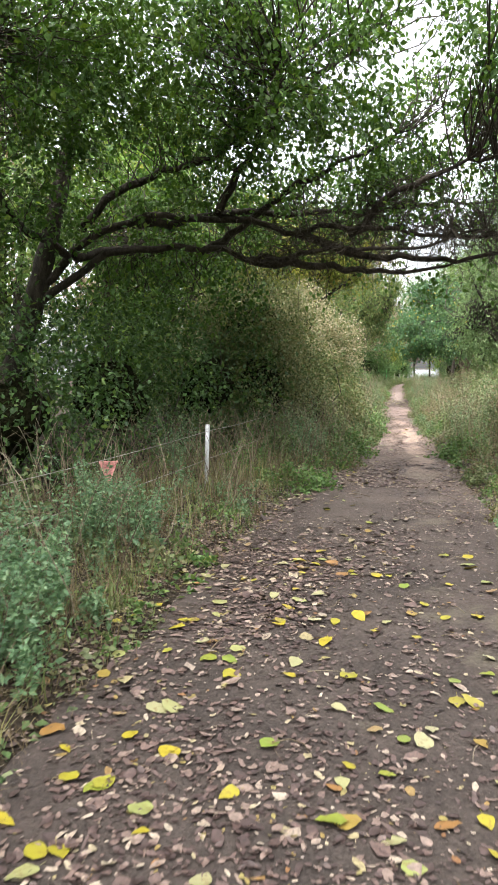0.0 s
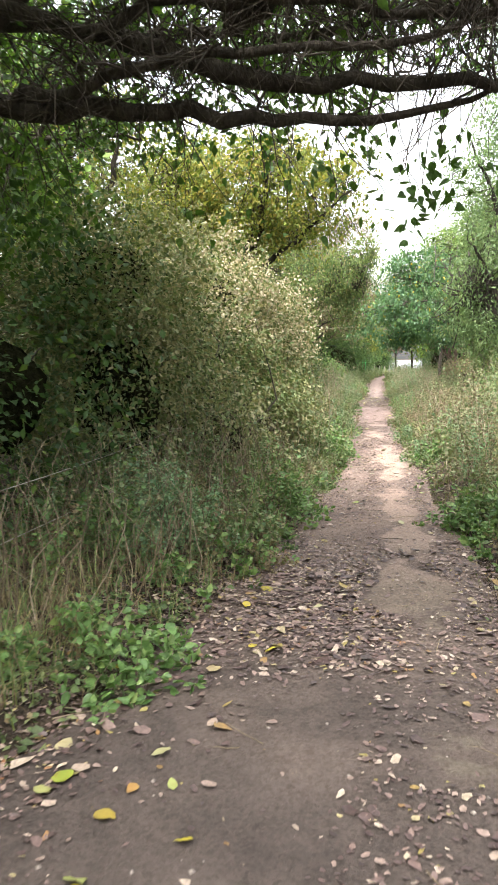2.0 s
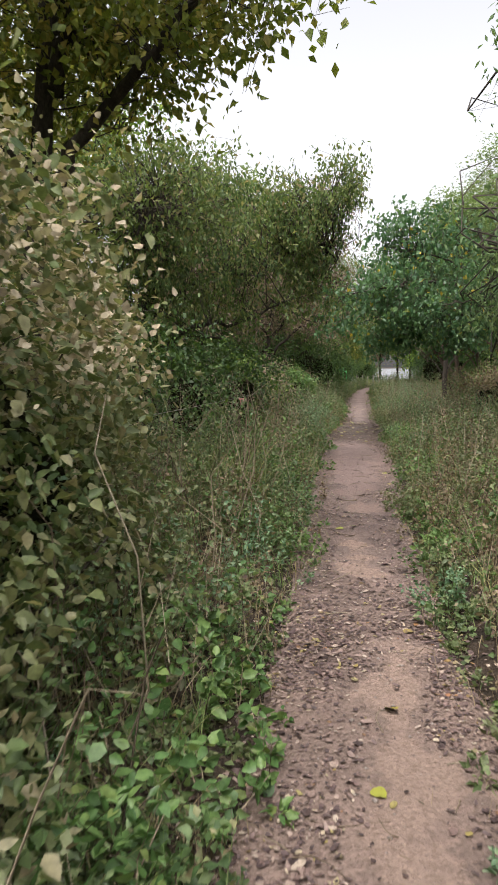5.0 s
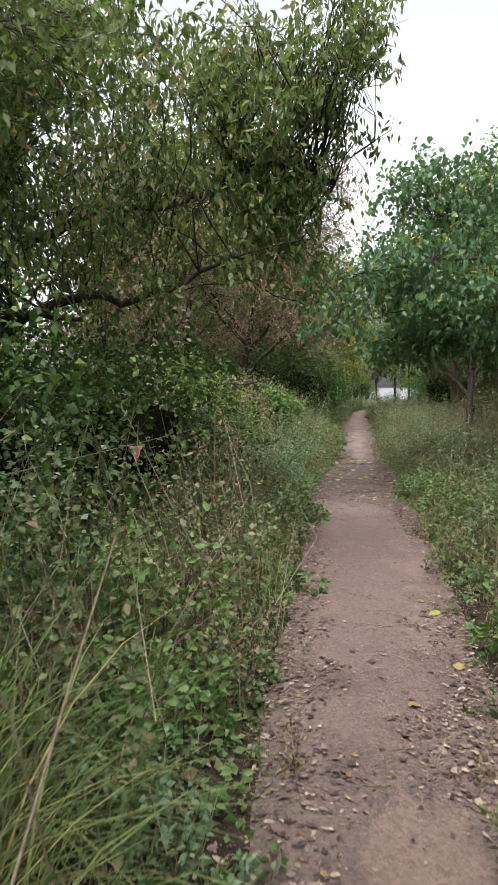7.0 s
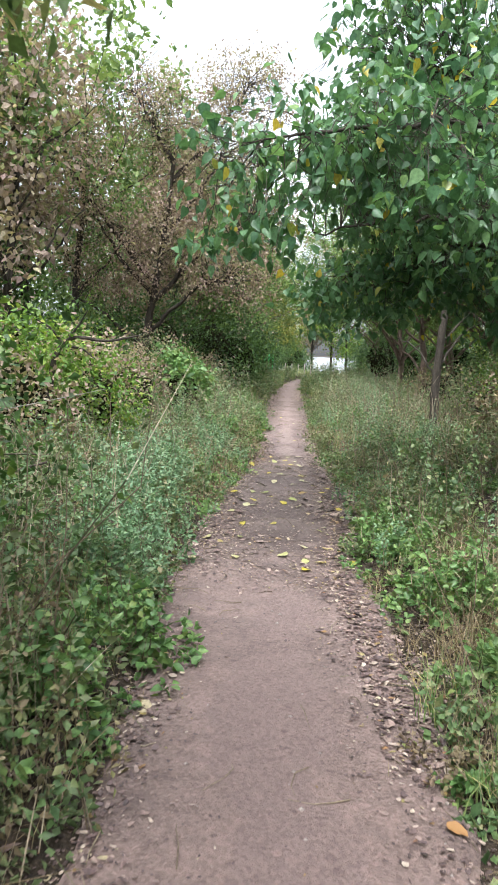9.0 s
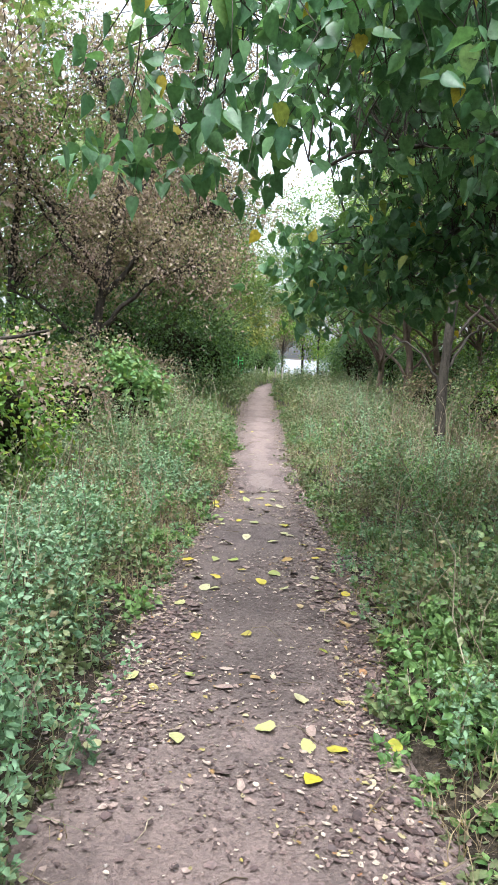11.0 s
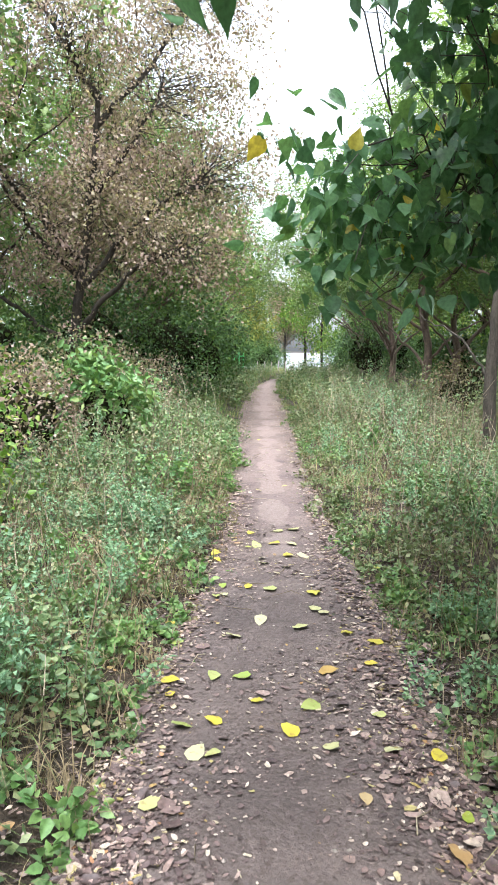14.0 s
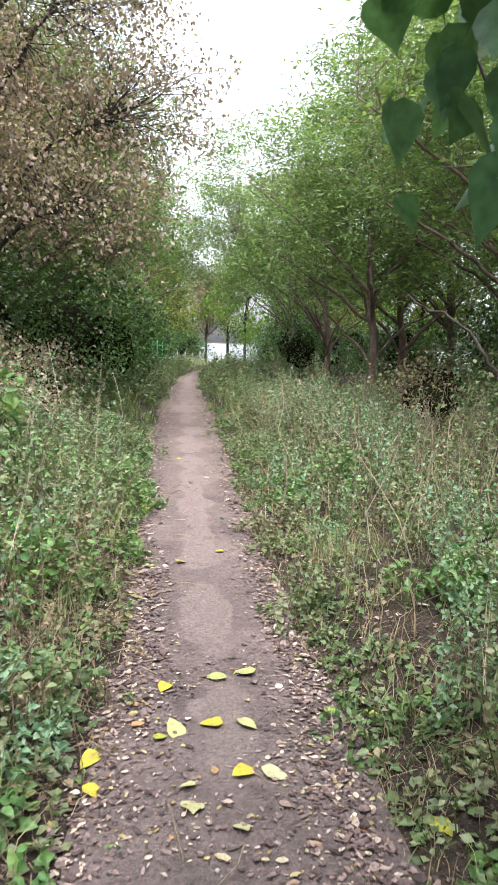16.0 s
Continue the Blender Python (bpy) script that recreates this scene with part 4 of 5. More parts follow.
    rng = np.random.default_rng(22)
    tree("tree", rng, (-6.6, 56.0, 0), [(-6.6, 56.0, -0.1), (-6.5, 56.0, 2.0), (-6.2, 56.0, 4.0), (-6.0, 56.0, 6.5)], [[(-6.4, 56, 2.6), (-5.4, 55.8, 3.6), (-4.4, 55.6, 4.2)], [(-6.2, 56, 3.6), (-5.2, 56.4, 5.0), (-4.2, 56.8, 5.8)], [(-6.2, 56, 3.8), (-7.4, 56, 5.2)]],
         [(-6.0, 56, 5.4, 2.4, 2.2, 1.8), (-4.8, 56, 4.4, 1.6, 1.6, 1.1), (-7.0, 55, 7.4, 2.4, 2.0, 1.6), (-7.4, 56, 3.4, 2.0, 1.8, 1.6)], 520, 30, 0.12, 0.3, M_LOCUST, "feathery yellow-green tree arching over the path", narrow=True, droop=0.6)
    rng = np.random.default_rng(23)
    shrub("bush", rng, (-6.8, 63.0, 0), [(-6.9, 61.5, 1.3, 1.8, 2.4, 1.6), (-6.6, 66.0, 1.5, 1.7, 2.2, 1.8), (-6.2, 71.0, 1.8, 1.8, 2.4, 2.1)], 11000, 0.12, M_THICKET, "dark bushes near the end of the path", 8, narrow=True, clump=0.25)


def build_right_side():
    # tall willow
    rng = np.random.default_rng(31)
    tree("willow_tree", rng, (2.0, 24.6, 0), [(2.0, 24.6, -0.1), (2.0, 24.5, 2.0), (1.9, 24.4, 4.2), (1.8, 24.3, 6.6), (1.8, 24.2, 8.6)],
         [[(1.9, 24.5, 2.2), (1.2, 24.2, 3.4), (0.7, 23.8, 4.0)], [(1.9, 24.4, 3.8), (1.2, 24.0, 5.4), (0.8, 23.6, 6.2)], [(1.9, 24.4, 3.0), (3.0, 24.2, 4.4), (3.9, 24.0, 5.4)], [(1.8, 24.3, 5.4), (1.4, 23.6, 6.8), (1.2, 23.2, 7.8)], [(1.9, 24.4, 1.8), (1.4, 24.9, 2.6), (0.9, 25.2, 3.0)]],
         [(1.7, 24.2, 3.2, 1.4, 1.6, 1.5), (1.7, 24.0, 5.2, 1.4, 1.4, 1.4), (1.9, 23.8, 7.4, 1.3, 1.3, 1.6), (3.3, 24.2, 4.8, 1.7, 1.5, 2.2), (1.5, 26.6, 2.8, 1.3, 1.6, 1.6), (3.4, 22.6, 3.0, 1.4, 1.4, 1.6), (2.6, 28.4, 4.2, 1.6, 1.6, 1.8)],
         950, 48, 0.105, 0.28, M_WILLOW, "tall willow with narrow grey-green leaves", wide=0.36, narrow=True, droop=0.8)
    rng = np.random.default_rng(32)
    shrub("shrub", rng, (2.6, 19.0, 0), [(2.6, 17.2, 0.6, 1.2, 1.6, 0.75), (2.2, 20.2, 0.65, 1.1, 1.5, 0.8), (2.9, 22.0, 1.1, 1.2, 1.5, 1.3), (1.5, 24.8, 0.6, 0.9, 1.5, 0.8), (3.2, 14.2, 0.6, 1.2, 1.6, 0.8)], 20000, 0.06, M_WEED, "pale green scrub and tall weeds beside the path", 20, narrow=True, clump=0.2, shade_core=0.5)
    rng = np.random.default_rng(33)
    shrub("shrub", rng, (3.0, 29.0, 0), [(2.6, 28.0, 1.2, 1.4, 1.6, 1.5), (3.0, 30.6, 1.4, 1.4, 1.6, 1.6)], 9000, 0.07, M_CANOPY, "green shrub beneath the broad-leaved tree", 12, narrow=True, clump=0.2)
    # broad-leaved tree whose boughs hang over the path
    rng = np.random.default_rng(34)

    def clear(p):
        near = p[:, 1] < 33.2
        low = np.where(near, np.where(p[:, 0] < -1.0, 2.1, 1.8), 1.62 + 0.14 * np.clip(-1.55 - p[:, 0], 0, 2))
        way = (np.abs(p[:, 0] + 1.9) < 0.5) & (p[:, 2] < 2.0) & (p[:, 1] < 33.4)
        return (p[:, 2] > low) & ~way & (p[:, 0] > -2.75) & (p[:, 1] < 34.8)

    tree("tree", rng, (1.9, 32.6, 0), [(1.9, 32.6, -0.1), (1.85, 32.6, 1.1), (1.6, 32.7, 2.2), (1.2, 32.8, 3.3), (0.9, 32.9, 4.6)],
         [[(1.7, 32.7, 1.9), (0.9, 32.6, 2.6), (0.0, 32.5, 2.85), (-0.9, 32.5, 2.8), (-1.6, 32.5, 2.65)], [(1.4, 32.7, 2.6), (0.6, 32.3, 3.2), (-0.3, 31.8, 3.3), (-1.2, 31.4, 3.2), (-2.0, 31.2, 3.0)],
          [(1.6, 32.7, 2.2), (0.9, 33.3, 2.6), (0.0, 33.9, 2.6), (-0.7, 34.2, 2.45), (-1.2, 34.3, 2.3)], [(1.1, 32.8, 3.4), (0.2, 32.9, 4.0), (-0.7, 32.9, 4.1)], [(1.7, 32.6, 2.0), (1.4, 31.6, 2.6), (0.8, 30.8, 2.8), (0.0, 30.4, 2.7)]],
         [(-0.3, 31.9, 3.1, 1.7, 1.3, 0.75), (0.4, 32.9, 3.9, 1.5, 1.3, 0.7), (0.2, 34.0, 2.6, 1.5, 1.0, 0.75), (1.2, 31.4, 2.7, 1.2, 1.2, 0.9), (-0.6, 33.6, 3.3, 1.2, 1.1, 0.7), (-1.3, 31.6, 3.2, 0.9, 0.8, 0.55), (-0.5, 31.2, 2.5, 0.8, 0.7, 0.55), (-1.3, 34.3, 2.3, 1.25, 0.5, 0.65), (-2.2, 31.4, 2.7, 0.7, 0.6, 0.5), (0.3, 34.2, 2.4, 1.2, 0.7, 0.8), (-1.45, 34.3, 2.0, 0.5, 0.3, 0.35), (-1.75, 33.75, 1.98, 0.42, 0.3, 0.34), (-1.2, 33.8, 2.25, 0.7, 0.45, 0.45), (-0.3, 33.2, 4.6, 1.5, 1.2, 0.7), (-1.3, 33.4, 3.7, 0.9, 0.9, 0.7)],
         640, 23, 0.108, 0.2, M_MULBERRY, "broad-leaved tree with hanging boughs of large glossy leaves", trunk_r=(0.11, 0.05), limb_r=(0.04, 0.008), droop=1.2, wide=0.66, broad=True, keep=clear, single=lambda p: (p[:, 1] > 33.7) & (p[:, 2] < 2.7) & (p[:, 0] < -0.7), shell=0.25, twig_r=0.007)
    # feathery trees along the far stretch
    rng = np.random.default_rng(35)
    for x, y, h in ((4.0, 48.0, 10.0), (1.5, 58.5, 9.5), (4.6, 55.0, 10.5), (2.4, 68.0, 10.0), (5.0, 41.5, 10.5), (3.0, 45.0, 10.5), (2.8, 53.5, 11.0), (-7.4, 53.0, 9.5), (1.6, 51.5, 9.0), (-6.4, 50.5, 9.5), (-6.2, 64.0, 9.5), (0.9, 64.5, 9.0)):
        trunks = [[(x, y, -0.1), (x + 0.1, y, 1.4), (x - 0.1, y - 0.1, 2.8), (x - 0.3, y - 0.2, h * 0.75)]]
        limbs = []
        for q in range(6):
            a = rng.uniform(0, 6.28)
            r = rng.uniform(1.2, 2.4)
            z0 = rng.uniform(0.9, 2.8)
            limbs.append([(x, y, z0), (x + 0.45 * r * math.cos(a), y + 0.45 * r * math.sin(a), z0 + 0.9), (x + r * math.cos(a), y + r * math.sin(a), z0 + rng.uniform(1.4, 2.2))])
        lean = -1 if x > 0 else 1
        limbs.append([(x, y, 2.0), (x + 1.4 * lean, y - 0.2, 3.0), (x + 2.6 * lean, y - 0.3, 3.6)])
        limbs.append([(x - 0.1, y - 0.1, 2.7), (x + 1.6 * lean, y - 0.3, 4.0), (x + 3.2 * lean, y - 0.3, 5.0)])
        crown = [(x + 0.6 * lean, y, h * 0.42, 2.2, 2.0, h * 0.17), (x, y, h * 0.75, 2.3, 2.0, h * 0.22), (x + 2.1 * lean, y - 0.3, h * 0.43, 1.4, 1.5, h * 0.10), (x - 1.5 * lean, y, h * 0.48, 1.7, 1.6, h * 0.22), (x + (1.4 if y > 57 else 0.5) * lean, y, h * 0.64, 1.8, 1.8, h * 0.18), (x - 0.8 * lean, y, h * 0.86, 1.7, 1.8, h * 0.15)]
        if y > 57:
            crown += [(x + 2.6 * lean, y, h * 0.74, 1.9, 1.8, h * 0.17), (x + 3.3 * lean, y - 0.3, h * 0.53, 1.4, 1.5, h * 0.14)]
        else:
            crown.append((x + 1.7 * lean, y, h * 0.6, 1.7, 1.7, h * 0.17))
        tree("locust_tree", rng, (x, y, 0), trunks[0], limbs, crown,
             480, 46, 0.145, 0.42, M_LOCUST, "feathery green tree with reddish forked trunk beside the path", M_BARK_RED, (0.14, 0.05), (0.05, 0.012), wide=0.36, narrow=True, light=True, level=0.7, droop=0.25, group="feathery trees along the path")
    # dark-stemmed tree standing in the weeds
    rng = np.random.default_rng(38)
    tree("tree", rng, (0.6, 39.8, 0), [(0.6, 39.8, -0.2), (0.55, 39.8, 1.0), (0.62, 39.8, 2.4), (0.8, 39.9, 4.0), (0.9, 40.0, 6.0)],
         [[(0.6, 39.85, 0.9), (0.4, 40.0, 1.3), (0.1, 40.2, 1.7), (-0.2, 40.4, 1.9)], [(0.6, 39.8, 1.8), (1.3, 39.7, 2.6), (2.0, 39.6, 3.2)], [(0.7, 39.9, 3.0), (0.2, 39.8, 3.8), (-0.2, 39.7, 4.4)], [(0.6, 39.8, 1.4), (1.0, 40.2, 2.0), (1.5, 40.6, 2.3)]],
         [(1.4, 40.0, 4.8, 1.2, 1.2, 1.0), (0.9, 40.2, 6.2, 1.2, 1.2, 1.0), (2.2, 39.8, 3.6, 0.9, 0.9, 0.6)], 150, 40, 0.11, 0.3, M_LOCUST, "slim dark-stemmed tree standing in tall weeds", trunk_r=(0.085, 0.05), limb_r=(0.026, 0.008), narrow=True, level=0.6, droop=0.3)
    rng = np.random.default_rng(36)
    shrub("shrub", rng, (2.8, 40.0, 0), [(3.2, 38.6, 0.7, 1.6, 1.8, 0.8), (2.4, 42.4, 0.65, 1.5, 1.9, 0.75), (3.6, 46.0, 0.8, 1.8, 2.0, 0.9)], 11000, 0.07, M_WEED, "low tangled scrub with pale flower heads", 16, narrow=True, clump=0.22, shade_core=0.5)
    rng = np.random.default_rng(37)
    shrub("bush", rng, (1.2, 64.0, 0), [(1.0, 62.0, 1.2, 1.2, 2.0, 1.4), (1.2, 67.0, 1.4, 1.3, 2.4, 1.7), (1.8, 73.0, 1.8, 1.4, 3.0, 2.2)], 9000, 0.11, M_THICKET, "dark bush beside the far bend of the path", 8, narrow=True, clump=0.25)


def build_bordering_shrubs():
    rng = np.random.default_rng(81)
    dead = (M_BROWN, lambda c, r: relief(c[:, 0] + 5, c[:, 1] + c[:, 2], 1.3) > 0.05, "withered_spray", "withered brown leaf sprays", 0.06)
    shrub("broad_leaved_bush", rng, (-4.1, 38.8, 0), [(-4.1, 38.8, 0.65, 0.55, 0.6, 0.7)], 1500, 0.11, M_NETTLE, "bush with large bright green leaves", 10, clump=0.12, wide=0.6, shade_core=0.5)
    shrub("brush_heap", rng, (-5.0, 38.4, 0), [(-5.0, 38.4, 0.6, 0.75, 0.7, 0.75)], 4200, 0.055, M_BROWN, "heap of withered brown brushwood", 60, clump=0.14, shade_core=0.55, narrow=True)
    for x, y, r, h, mat in ((-5.3, 30.6, 0.9, 1.3, M_WEED), (-5.2, 36.4, 0.9, 1.5, M_CANOPY), (-5.3, 42.4, 1.0, 1.5, M_WEED), (-4.9, 45.0, 0.8, 1.2, M_THICKET)):
        shrub("shrub", rng, (x, y, 0), [(x, y, h * 0.5, r, r * 1.2, h * 0.5), (x - 0.4, y + 0.7, h * 0.75, r * 0.8, r * 0.9, h * 0.45)], 5200, 0.06, mat, "tangled green shrub with withered sprays above the weeds", 26, clump=0.16, shade_core=0.5, narrow=True, second=dead, group="tangled shrubs along the path", bumpy=0.25)
    for x, y, r, h, mat in ((1.5, 34.6, 0.9, 1.2, M_WEED), (2.0, 37.6, 1.0, 1.4, M_WEED), (2.2, 41.2, 1.1, 1.3, M_CANOPY), (1.3, 45.0, 1.0, 1.2, M_WEED), (1.4, 17.6, 0.8, 1.2, M_WEED), (1.5, 20.6, 0.8, 1.3, M_WEED)):
        shrub("shrub", rng, (x, y, 0), [(x, y, h * 0.5, r, r * 1.2, h * 0.5), (x + 0.4, y + 0.7, h * 0.7, r * 0.8, r * 0.9, h * 0.45)], 4600, 0.055, mat, "pale green tangled shrub with dry stems", 30, clump=0.17, shade_core=0.45, narrow=True, second=(M_WITHER,) + dead[1:], group="tangled shrubs along the path", bumpy=0.25)


def build_far_woods():
    """Woods that close the view on both sides, at the end and behind; some only shade the start."""
    rng = np.random.default_rng(41)
    kinds = []
    for mat, label, h, n, grp in ((M_OLIVE, "tall yellowing woodland tree standing in the woods", 9.5, 170, "woodland trees"), (M_LOCUST, "tall feathery green woodland tree standing in the woods", 10.5, 190, "woodland trees"),
                                  (M_BROWN, "thin half-bare grey-brown woodland tree standing in the woods", 9.5, 140, "woodland trees"), (M_CANOPY, "dense green woodland tree standing in the woods", 9.0, 200, "woodland trees")):
        limbs = []
        for q in range(7):
            a, r, z0 = q * 0.9 + rng.uniform(0, 0.5), rng.uniform(1.0, 2.0), rng.uniform(0.25, 0.6) * h
            limbs.append([(0, 0, z0), (0.5 * r * math.cos(a), 0.5 * r * math.sin(a), z0 + 0.8), (r * math.cos(a), r * math.sin(a), z0 + 1.7)])
        blobs = [(rng.normal() * 0.9, rng.normal() * 0.9, h * f, 1.7 + 0.5 * rng.normal() * 0.5, 1.7, h * 0.15) for f in (0.32, 0.45, 0.58, 0.70, 0.82)]
        kinds.append(tree("woodland_tree", rng, (0, 0, 0), [(0, 0, -0.2), (0.1, 0, 0.3 * h), (-0.1, 0.1, 0.6 * h), (0, 0, 0.92 * h)], limbs, blobs, n, 32, 0.19, 0.42, mat, label, trunk_r=(0.13, 0.04), limb_r=(0.045, 0.012), narrow=True, group=grp, shell=0.25, light=True))
    low = shrub("undergrowth_bush", rng, (0, 0, 0), [(0, 0, 0.9, 1.5, 1.5, 1.1), (0.6, 0.5, 1.5, 1.0, 1.1, 0.9)], 4200, 0.11, M_THICKET, "dense dark green bush at the foot of the woods", 5, narrow=True, clump=0.26, shade_core=0.4, group="woodland bushes", category="bush", res=7)
    spots = []
    for y in np.arange(14, 92, 5.0):
        spots.append((-9.2 + rng.normal() * 0.9, y + rng.normal() * 0.7))
        if y > 30:
            spots.append((7.6 + rng.normal() * 0.9 - (1.2 if y > 60 else 0), y + rng.normal() * 0.7))
    # the last six stand unseen around the start, added to shade the path
    spots += [(-9, 2), (-8.5, 7), (-9.5, 10), (-7.6, 12.5), (-7.0, 15.0), (-8.0, 5), (7.0, 18), (5.4, 29), (5.2, 33), (4.4, 37), (6.5, 3), (6.0, 15), (6.8, 20), (-3, -9), (3, -9), (-7, -6), (7, -5), (-5.2, -2.2), (-4.2, -5.5), (0.4, -6.5), (4.2, -3.5), (5.0, 2.5), (-6.2, 1.6)]
    spots += [(-6.5, 88), (-5.4, 91), (2.0, 88), (3.4, 90), (-3.2, 95), (-0.1, 93), (-8, 93), (6, 92), (-1.4, 98.5), (-4.6, 97), (7.2, 49), (8.0, 55), (6.4, 61)]
    used = [0] * 4
    for x, y in spots:
        k = int(rng.choice(4, p=(0.3, 0.3, 0.2, 0.2) if x < 0 else (0.15, 0.5, 0.05, 0.3)))
        s = rng.uniform(0.85, 1.2) * (0.8 if y < 24 else 1.0)
        tall = rng.uniform(0.9, 1.15)
        m = pose(x, y, float(ground_z(x, y)), 0, 0, rng.uniform(0, 360)) @ Matrix.Diagonal((s, s, s * tall, 1))
        if used[k]:
            copy_thing(kinds[k], m)
        else:
            kinds[k].matrix_basis = m
        used[k] = 1
    for x, y, s in ((-7.3, 38.6, 0.85), (-8.2, 41.5, 1.0), (-7.0, 34.5, 0.75), (-6.6, 49.5, 0.9)):
        copy_thing(kinds[2], pose(x, y, float(ground_z(x, y)), 0, 0, rng.uniform(0, 360)) @ Matrix.Diagonal((s, s, s, 1)))
    spots = [(-8.0 + rng.normal() * 0.5, y) for y in np.arange(3, 90, 3.6)] + [(6.2 + rng.normal() * 0.6 - (2.0 if y > 56 else 0), y) for y in np.arange(13, 90, 3.8)]
    spots += [(-9.4, 30.5), (-9.4, 33.5), (-6.2, 82), (-4.9, 87), (-4.3, 92), (1.2, 84), (1.3, 89), (3.0, 86), (4.2, 88), (-7, 86), (6.6, 47), (7.4, 51), (6.2, 54), (7.6, 58), (5.8, 62), (-6, -5), (-2, -7), (2, -7), (5, -5)]
    first = True
    for x, y in spots:
        s = rng.uniform(0.8, 1.35)
        m = pose(x, y, float(ground_z(x, y)), 0, 0, rng.uniform(0, 360)) @ Matrix.Diagonal((s, s, s * rng.uniform(0.85, 1.3), 1))
        if first:
            low.matrix_basis = m
        else:
            copy_thing(low, m)
        first = False


# ================= verges =================
def verge_points(rng, n, y0, y1, side, d0, d1, power=1.0):
    y = rng.uniform(y0, y1, n)
    d = d0 + (d1 - d0) * rng.uniform(0, 1, n) ** power
    d = d + 0.18 * relief(y * 1.0, np.full(n, 3.0 if side < 0 else 9.0), 1.1)
    x = np.where(side < 0, edge_left(y) - d, edge_right(y) + d)
    return np.stack([x, y, ground_z(x, y) - 0.015], 1), d


def forbs(g_leaf, g_stem, rng, P, height, per, leaf, lean=0.25, wide=0.66):
    """Leafy weeds: a stem each, with leaves standing off it."""
    n = len(P)
    H = height * rng.uniform(0.8, 1.15, n)
    tip = P + np.stack([rng.normal(size=n) * lean * H, rng.normal(size=n) * lean * H, H], 1)
    twig_lines(g_stem, rng, P, tip, 0.003, 0.001, 0.02, 2, 2)
    own = np.repeat(np.arange(n), per)
    f = rng.uniform(0.06, 1.0, n * per) ** 0.65
    a = rng.uniform(0, 2 * np.pi, n * per)
    out = np.stack([np.cos(a), np.sin(a), np.full(len(a), 0.25)], 1)
    Q = P[own] + (tip - P)[own] * f[:, None] + out * 0.02
    leaves(g_leaf, rng, Q, leaf * (1.25 - 0.5 * f), out * 1.6, 0.15, wide, narrow=bool(leaf < 0.05 or P[:, 1].min() > 41))


def stuff(name, geo, mat, label, category):
    tagged(part(name, geo, mat), label, category, kind="stuff")


def build_verges():
    rng = np.random.default_rng(51)
    weed, broad, ferny, wither, stem, grass, straw, stalk = (Geo() for _ in range(8))

    def field(n, y0, y1, side, d0, d1, height, per, leaf, target=None, power=1.0, patch=None, each=9, radius=0.17):
        P, d = verge_points(rng, max(1, n // each), y0, y1, side, d0, d1, power)
        if patch is not None:
            seed, level = patch
            ok = relief(P[:, 0] + seed, P[:, 1] + seed, 0.75) + 0.35 * relief(P[:, 0], P[:, 1] + seed, 2.1) > level
            P, d = P[ok], d[ok]
        h = height * np.clip(0.3 + d / 0.8, 0.22, 1.0) * (1 + 0.6 * relief(P[:, 0], P[:, 1], 0.9)) * rng.uniform(0.6, 1.25, len(P))
        own = np.repeat(np.arange(len(P)), each)
        r = radius * rng.uniform(0.6, 1.5, len(P))[own]
        o = rng.normal(size=(len(own), 2)) * 0.6
        dome = np.clip(1.05 - 0.45 * (o ** 2).sum(1), 0.35, 1.05)
        Q = P[own] + np.stack([o[:, 0] * r, o[:, 1] * r, np.zeros(len(own))], 1)
        inside = (np.maximum(edge_left(Q[:, 1]) - Q[:, 0], Q[:, 0] - edge_right(Q[:, 1])) > -0.2) & (np.hypot(Q[:, 0] + 2.35, Q[:, 1] - 21.6) > 0.65)
        Q, hh = Q[inside], (h[own] * dome)[inside]
        Q[:, 2] = ground_z(Q[:, 0], Q[:, 1]) - 0.01
        forbs(target or weed, stem, rng, Q, hh, per, leaf)

    def tufts(n, y0, y1, side, d0, d1, length, target, blades_each=16, width=0.007, lean=0.8, power=1.0):
        P, d = verge_points(rng, n, y0, y1, side, d0, d1, power)
        L = np.repeat(length * np.clip(0.45 + d / 1.0, 0.4, 1.0), blades_each)
        P = np.repeat(P, blades_each, 0) + rng.normal(size=(n * blades_each, 3)) * [0.05, 0.05, 0]
        blades(target, rng, P, L, width, lean)

    def stalks(n, y0, y1, side, d0, d1, height, lean=0.22):
        P, d = verge_points(rng, n, y0, y1, side, d0, d1)
        H = height * rng.uniform(0.4, 1.2, n)
        tip = P + np.stack([rng.normal(size=n) * lean * H, rng.normal(size=n) * lean * H, H], 1)
        twig_lines(stalk, rng, P, tip, 0.005, 0.002, 0.03, 4)

    # low cover that creeps over the edges of the path
    for y0, y1, n in ((0.5, 9.0, 260), (9.0, 30.0, 1300), (30.0, 46.0, 1200)):
        for side in (-1, 1):
            field(n, y0, y1, side, -0.15, 0.6, 0.13, 13, 0.04, patch=(4.0 * side, -0.25))
            field(n // 2, y0, y1, side, -0.12, 0.6, 0.14, 11, 0.05, broad, patch=(9.0 * side, 0.0))
            tufts(n // 6, y0, y1, side, -0.12, 0.6, 0.3, straw, 9, 0.005, 1.1)
    # left: dry grass and stalks under the fence
    tufts(430, 0.5, 12.5, -1, 0.1, 1.9, 0.44, straw, 13, 0.007, 1.3)
    tufts(130, 0.5, 9.5, -1, 0.1, 1.9, 0.45, grass, 12)
    stalks(620, 1.0, 14.0, -1, 0.3, 1.9, 0.8)
    field(260, 0.3, 9.5, -1, 0.2, 2.2, 0.4, 16, 0.06, patch=(2.0, -0.1))
    field(380, 1.0, 10.0, -1, 0.3, 2.2, 0.5, 44, 0.035, ferny, patch=(6.0, -0.2))
